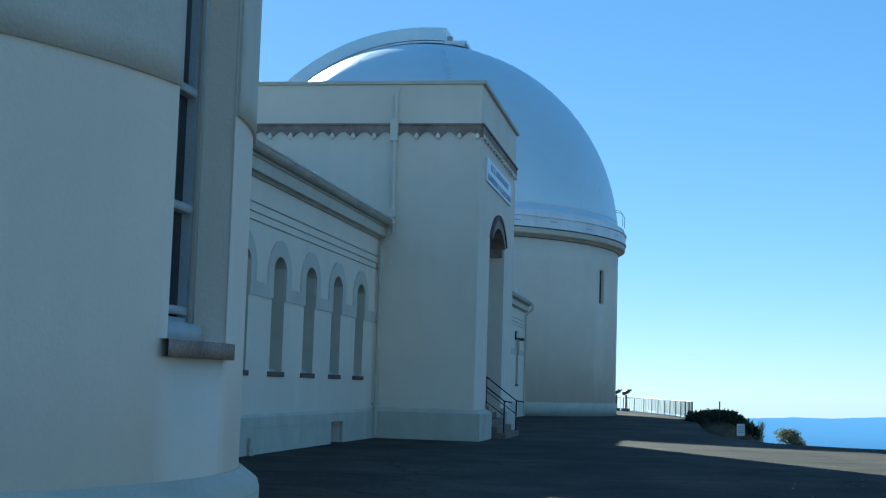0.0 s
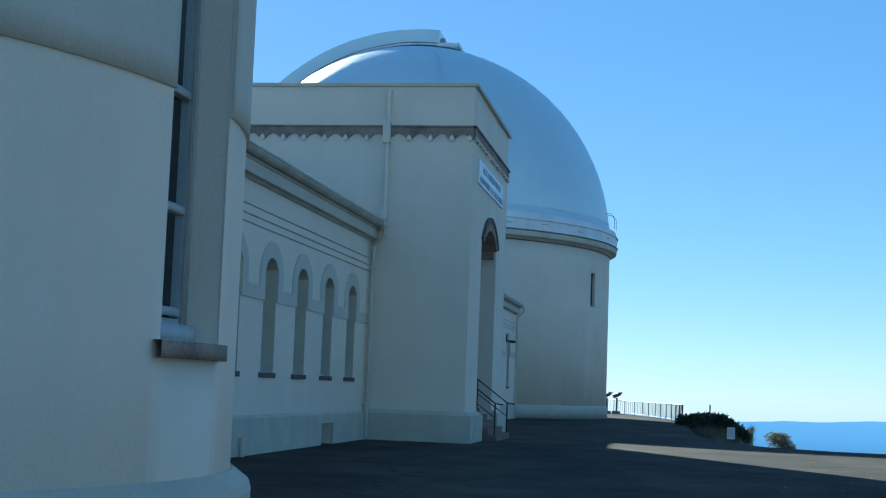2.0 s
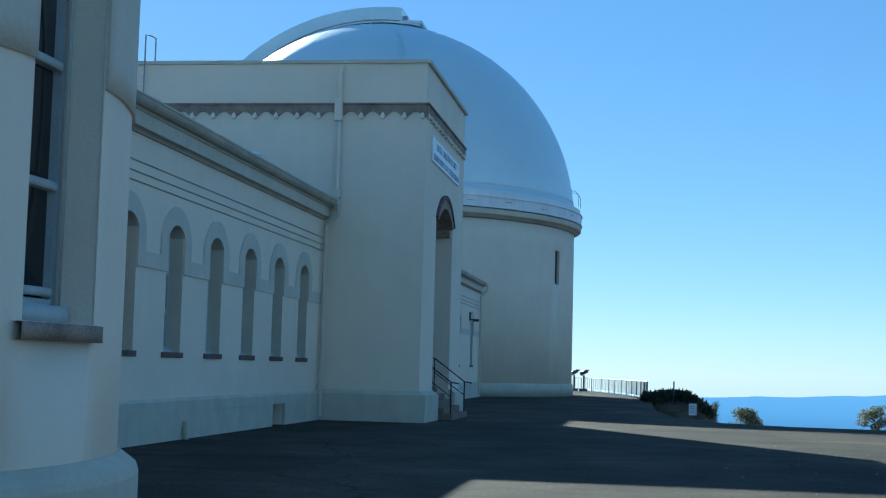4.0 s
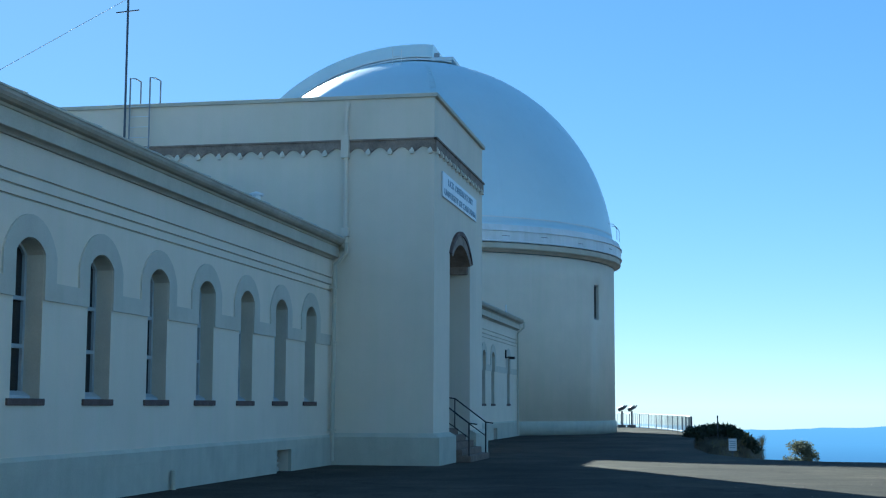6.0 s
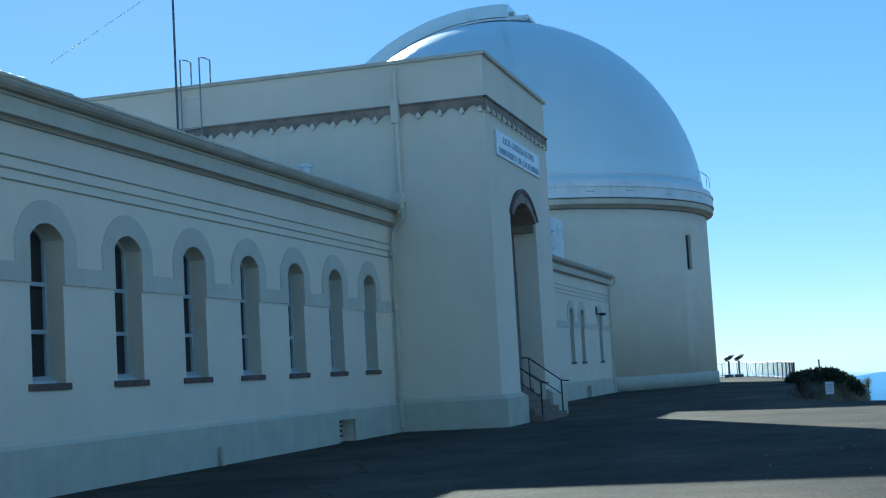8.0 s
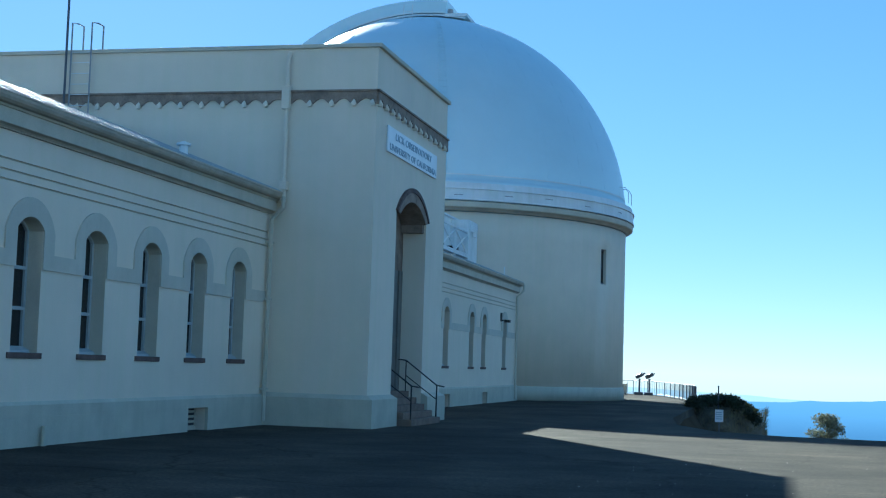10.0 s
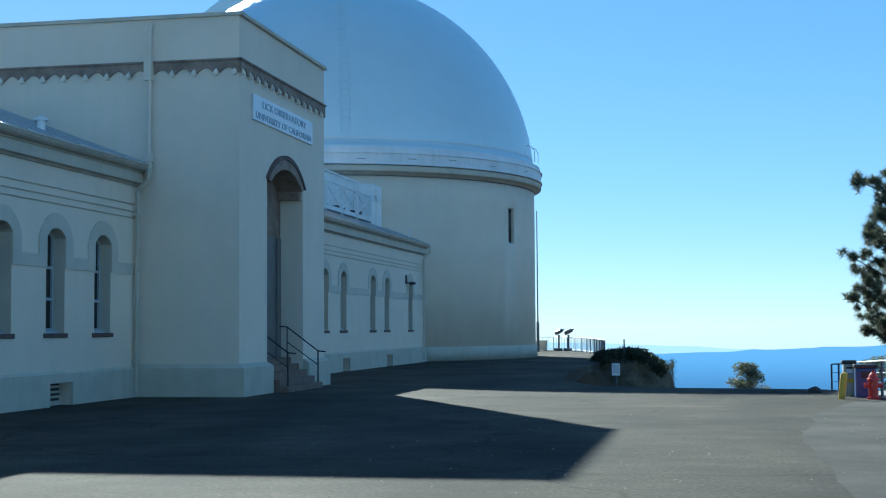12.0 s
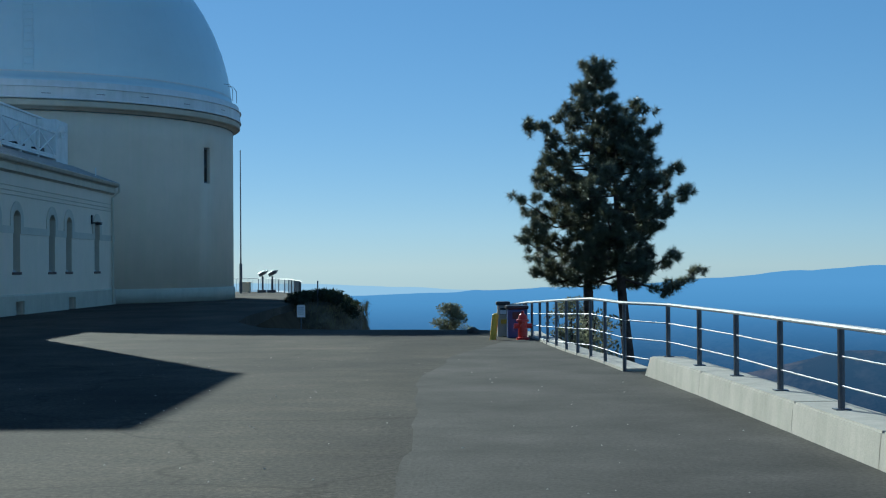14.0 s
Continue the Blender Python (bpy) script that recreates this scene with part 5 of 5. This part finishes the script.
# rock mound below the forecourt with a shrub-covered top
rng = random.Random(11)
mound = thing("rock_mound", (2.75, 73.2, -1.4), "rough brown rock outcrop overgrown with dark shrubs and dry grass", "rock")
bm = bmesh.new()
bmesh.ops.create_icosphere(bm, subdivisions=5, radius=1)
for v in bm.verts:
    n = noise.fractal(v.co * 1.7 + Vector((4, 0, 0)), 1.0, 2.0, 6)
    c = v.co.copy()
    f = 1 / max(abs(c.x) ** 3 + abs(c.y) ** 3 + abs(c.z) ** 3, 1e-6) ** (1 / 3)
    c = c * (0.55 + 0.45 * f)
    v.co = Vector((2.75 + c.x * 2.05 * (1 + 0.10 * n), 73.2 + c.y * 3.6 * (1 + 0.10 * n), -1.35 + c.z * 1.55 * (1 + 0.14 * n) - 0.15 * max(0, c.x) ** 2))
part("rock_body", bm, "rock", mound, smooth=True)
bm = bmesh.new()
for k in range(120):
    u, w = rng.uniform(-0.8, 1), rng.uniform(-1, 1)
    z = 0.02 + 0.34 * (1 - u * u) - 0.75 * max(0, u - 0.30) + rng.uniform(-0.12, 0.12)
    leaf_cloud(bm, (2.65 + 1.85 * u, 72.6 + 3.2 * w, z), (0.30, 0.3, 0.17), 60, 0.15, rng)
part("shrub_cover", bm, "shrub", mound, "dark green shrubs over the top")
bm = bmesh.new()
for k in range(1300):
    a = rng.uniform(-2.9, 0.4)
    x, y = 2.75 + 2.1 * math.cos(a), 73.2 + 3.75 * math.sin(a)
    z = rng.uniform(-1.6, -0.5) if rng.random() < 0.6 else rng.uniform(-0.5, -0.15)
    if x < 2.6 and rng.random() < 0.5:
        continue
    s = rng.uniform(0.15, 0.42)
    d = Vector((rng.gauss(0, 0.12) + 0.05, rng.gauss(0, 0.12) - 0.08, s))
    p = Vector((x, y, z))
    bm.faces.new([bm.verts.new(q) for q in (p, p + Vector((0.015, 0, 0)), p + d)])
part("dry_grass", bm, "grass", mound, "dry yellow grass blades")["kind"] = "stuff"
stake = thing("stake", (2.75, 69.5, 0), "thin dark upright stake behind the rocks", "post")
part("post", tubes(([(2.66, 70.7, -2.6), (2.66, 70.7, 1.05)], 0.035, 6)), "rail_paint", stake)
notice = thing("notice_sign", (3.2, 57.6, 0), "small white notice on a post before the rocks", "sign")
part("panel", boxes((3.02, 57.58, -0.22, 3.33, 57.61, 0.25), bevel=0.008), "sign", notice)
part("post", tubes(([(3.17, 57.64, -2.6), (3.17, 57.64, 0.20)], 0.03, 6)), "rail_paint", notice)
for k in range(4):
    part("text_bar", boxes((3.06, 57.572, 0.13 - 0.08 * k, 3.28, 57.578, 0.155 - 0.08 * k)), "ink", notice)


def leafy_tree(x, y, base, top, spread_r, seed, label):
    rng = random.Random(seed)
    t = thing("tree", (x, y, base), label, "tree", "small trees below the edge")
    bm = bmesh.new()
    tube(bm, [(x, y, base), (x + 0.1, y, base + (top - base) * 0.4), (x, y, top - 0.5)], 0.22, 8, 0.04)
    tips = []
    H = top - base
    for k in range(80):
        z = top - H * 0.75 * rng.random() ** 1.1
        f = (top - z) / (H * 0.75)
        a = rng.random() * 6.28
        r = spread_r * (0.25 + 0.75 * math.sqrt(f)) * rng.uniform(0.4, 1.05)
        tip = Vector((x + r * math.cos(a), y + r * math.sin(a), z))
        tube(bm, [(x, y, z - 0.5 * r), tip.lerp(Vector((x, y, z)), 0.4) - Vector((0, 0, 0.2)), tip], 0.04, 5, 0.012, False)
        tips.append(tip)
    part("trunk", bm, "bark", t)
    bm = bmesh.new()
    for p in tips + [Vector((x, y, top - 0.15))]:
        leaf_cloud(bm, p, (0.44, 0.44, 0.32), 95, 0.16, rng)
    part("crown", bm, "leaves", t, "loose grey-green crown with gaps")
    return t


leafy_tree(9.30, 116.8, hill(9.3, 116.8) - 0.2, -1.45, 1.9, 5, "small grey-green tree below the edge of the forecourt")
leafy_tree(18.3, 109.7, hill(18.3, 109.7) - 0.2, -0.85, 2.3, 9, "grey-green tree on the slope beyond the railing")
for k, (x, y, tz, r) in enumerate(((12.25, 42.6, 0.62, 0.7), (12.75, 44.6, 0.25, 0.8), (13.35, 46.3, -0.3, 0.9))):
    rng = random.Random(40 + k)
    b0 = hill(x, y)
    t = thing("shrub", (x, y, b0), "grey-green shrub on the slope behind the railing", "shrub", "shrubs on the slope")
    bm = bmesh.new()
    for j in range(5):
        a = rng.random() * 6.28
        tube(bm, [(x, y, b0 - 0.1), (x + 0.5 * r * math.cos(a), y + 0.5 * r * math.sin(a), (b0 + tz) / 2), (x + r * 0.8 * math.cos(a), y + r * 0.8 * math.sin(a), tz - 0.2)], 0.03, 5, 0.01, False)
    part("stems", bm, "bark", t)
    bm = bmesh.new()
    for j in range(26):
        a, q = rng.random() * 6.28, rng.random() ** 0.5
        leaf_cloud(bm, (x + r * q * math.cos(a), y + r * q * math.sin(a), tz - 0.1 - (tz - b0) * 0.8 * rng.random()), (0.26, 0.26, 0.2), 45, 0.11, rng)
    part("crown", bm, "leaves", t)


def needle_tuft(bm, p, axis, rng, n=70, length=0.215):
    """A bottle-brush of thin needles round a twig's end."""
    axis = axis.normalized()
    o = axis.orthogonal().normalized()
    c = axis.cross(o)
    for _ in range(n):
        a = rng.random() * 6.283
        lift = rng.uniform(-0.35, 1.0)
        side = o * math.cos(a) + c * math.sin(a)
        d = (axis * lift + side * math.sqrt(max(0.05, 1 - lift * lift * 0.8))).normalized()
        root = p - axis * rng.uniform(0.0, 0.22)
        L = length * rng.uniform(0.7, 1.15)
        w = d.orthogonal().normalized() * 0.0115
        bm.faces.new([bm.verts.new(q) for q in (root - w, root + w, root + d * L)])


def pine(x, y, base, top, lean, limbs, seed, label, crown0, width, spire=0.16):
    rng = random.Random(seed)
    t = thing("pine_tree", (x, y, base), label, "pine tree", "pines by the railing")
    H = top - base

    def axis(z):
        f = (z - base) / H
        return Vector((x + lean[0] * f + 0.10 * math.sin(5 * f + seed), y + lean[1] * f, z))
    bm = bmesh.new()
    tube(bm, [axis(base + H * k / 14) for k in range(15)], 0.25, 10, 0.025)
    part("trunk", bm, "bark", t, "dark rough trunk", True)
    wood, leaf = bmesh.new(), bmesh.new()
    for k in range(limbs):
        f = (k + rng.random()) / limbs
        z = crown0 + (top - 0.25 - crown0) * f
        ang = k * 2.399 + rng.uniform(-0.5, 0.5)
        long = rng.random() < 0.30
        reach = width * (min(1.0 - 0.25 * f, 1.75 * (1 - f) ** 1.1) * (rng.uniform(0.92, 1.22) if long else rng.uniform(0.38, 0.80)) + spire)
        out = Vector((math.cos(ang), math.sin(ang), 0))
        o = axis(z)
        mid = o + out * reach * 0.55 + Vector((0, 0, reach * (-0.14 + 0.22 * f)))
        tip = o + out * reach + Vector((0, 0, reach * (0.06 + 0.30 * f)))
        tube(wood, [o, mid, tip], 0.045 * (1 - 0.6 * f), 5, 0.012, False)
        for j in range(4 if long else 2):
            needle_tuft(leaf, tip + Vector((rng.gauss(0, 0.09), rng.gauss(0, 0.09), rng.uniform(-0.05, 0.14))), (tip - mid) + Vector((0, 0, 0.35)), rng, 90)
        m = max(3, int(reach * (8.0 if not long else 6.0)))
        for j in range(m):
            u = rng.uniform(0.30, 0.98) if not long else rng.uniform(0.2, 0.98)
            q = (o.lerp(mid, u / 0.55) if u < 0.55 else mid.lerp(tip, (u - 0.55) / 0.45))
            side = Matrix.Rotation(rng.choice((-1, 1)) * rng.uniform(0.4, 1.3), 3, "Z") @ out
            e = q + side * rng.uniform(0.15, 0.40) + Vector((0, 0, rng.uniform(-0.06, 0.26)))
            tube(wood, [q, e], 0.013, 4, 0.006, False)
            for h in range(2):
                needle_tuft(leaf, e + Vector((rng.gauss(0, 0.05), rng.gauss(0, 0.05), rng.gauss(0, 0.05))), (e - q) + Vector((0, 0, 0.3)), rng, 55)
    for k in range(9):
        needle_tuft(leaf, axis(top - 0.11 * k) + Vector((rng.gauss(0, 0.09), rng.gauss(0, 0.09), 0)), Vector((rng.gauss(0, 0.5), rng.gauss(0, 0.5), 1)), rng, 80)
    part("branching", wood, "bark", t)
    part("foliage", leaf, "needles", t, "dark green needle tufts")
    return t


pine(13.07, 47.6, hill(13.07, 47.6) - 0.15, 8.15, (0.28, 0.0), 66, 21, "tall dark green pine with open tufted branches", 1.25, 2.75, 0.11)
pine(14.35, 46.4, hill(14.35, 46.4) - 0.15, 6.5, (-0.55, 0.3), 50, 8, "dark green pine leaning towards its taller neighbour", 1.25, 2.2, 0.2)
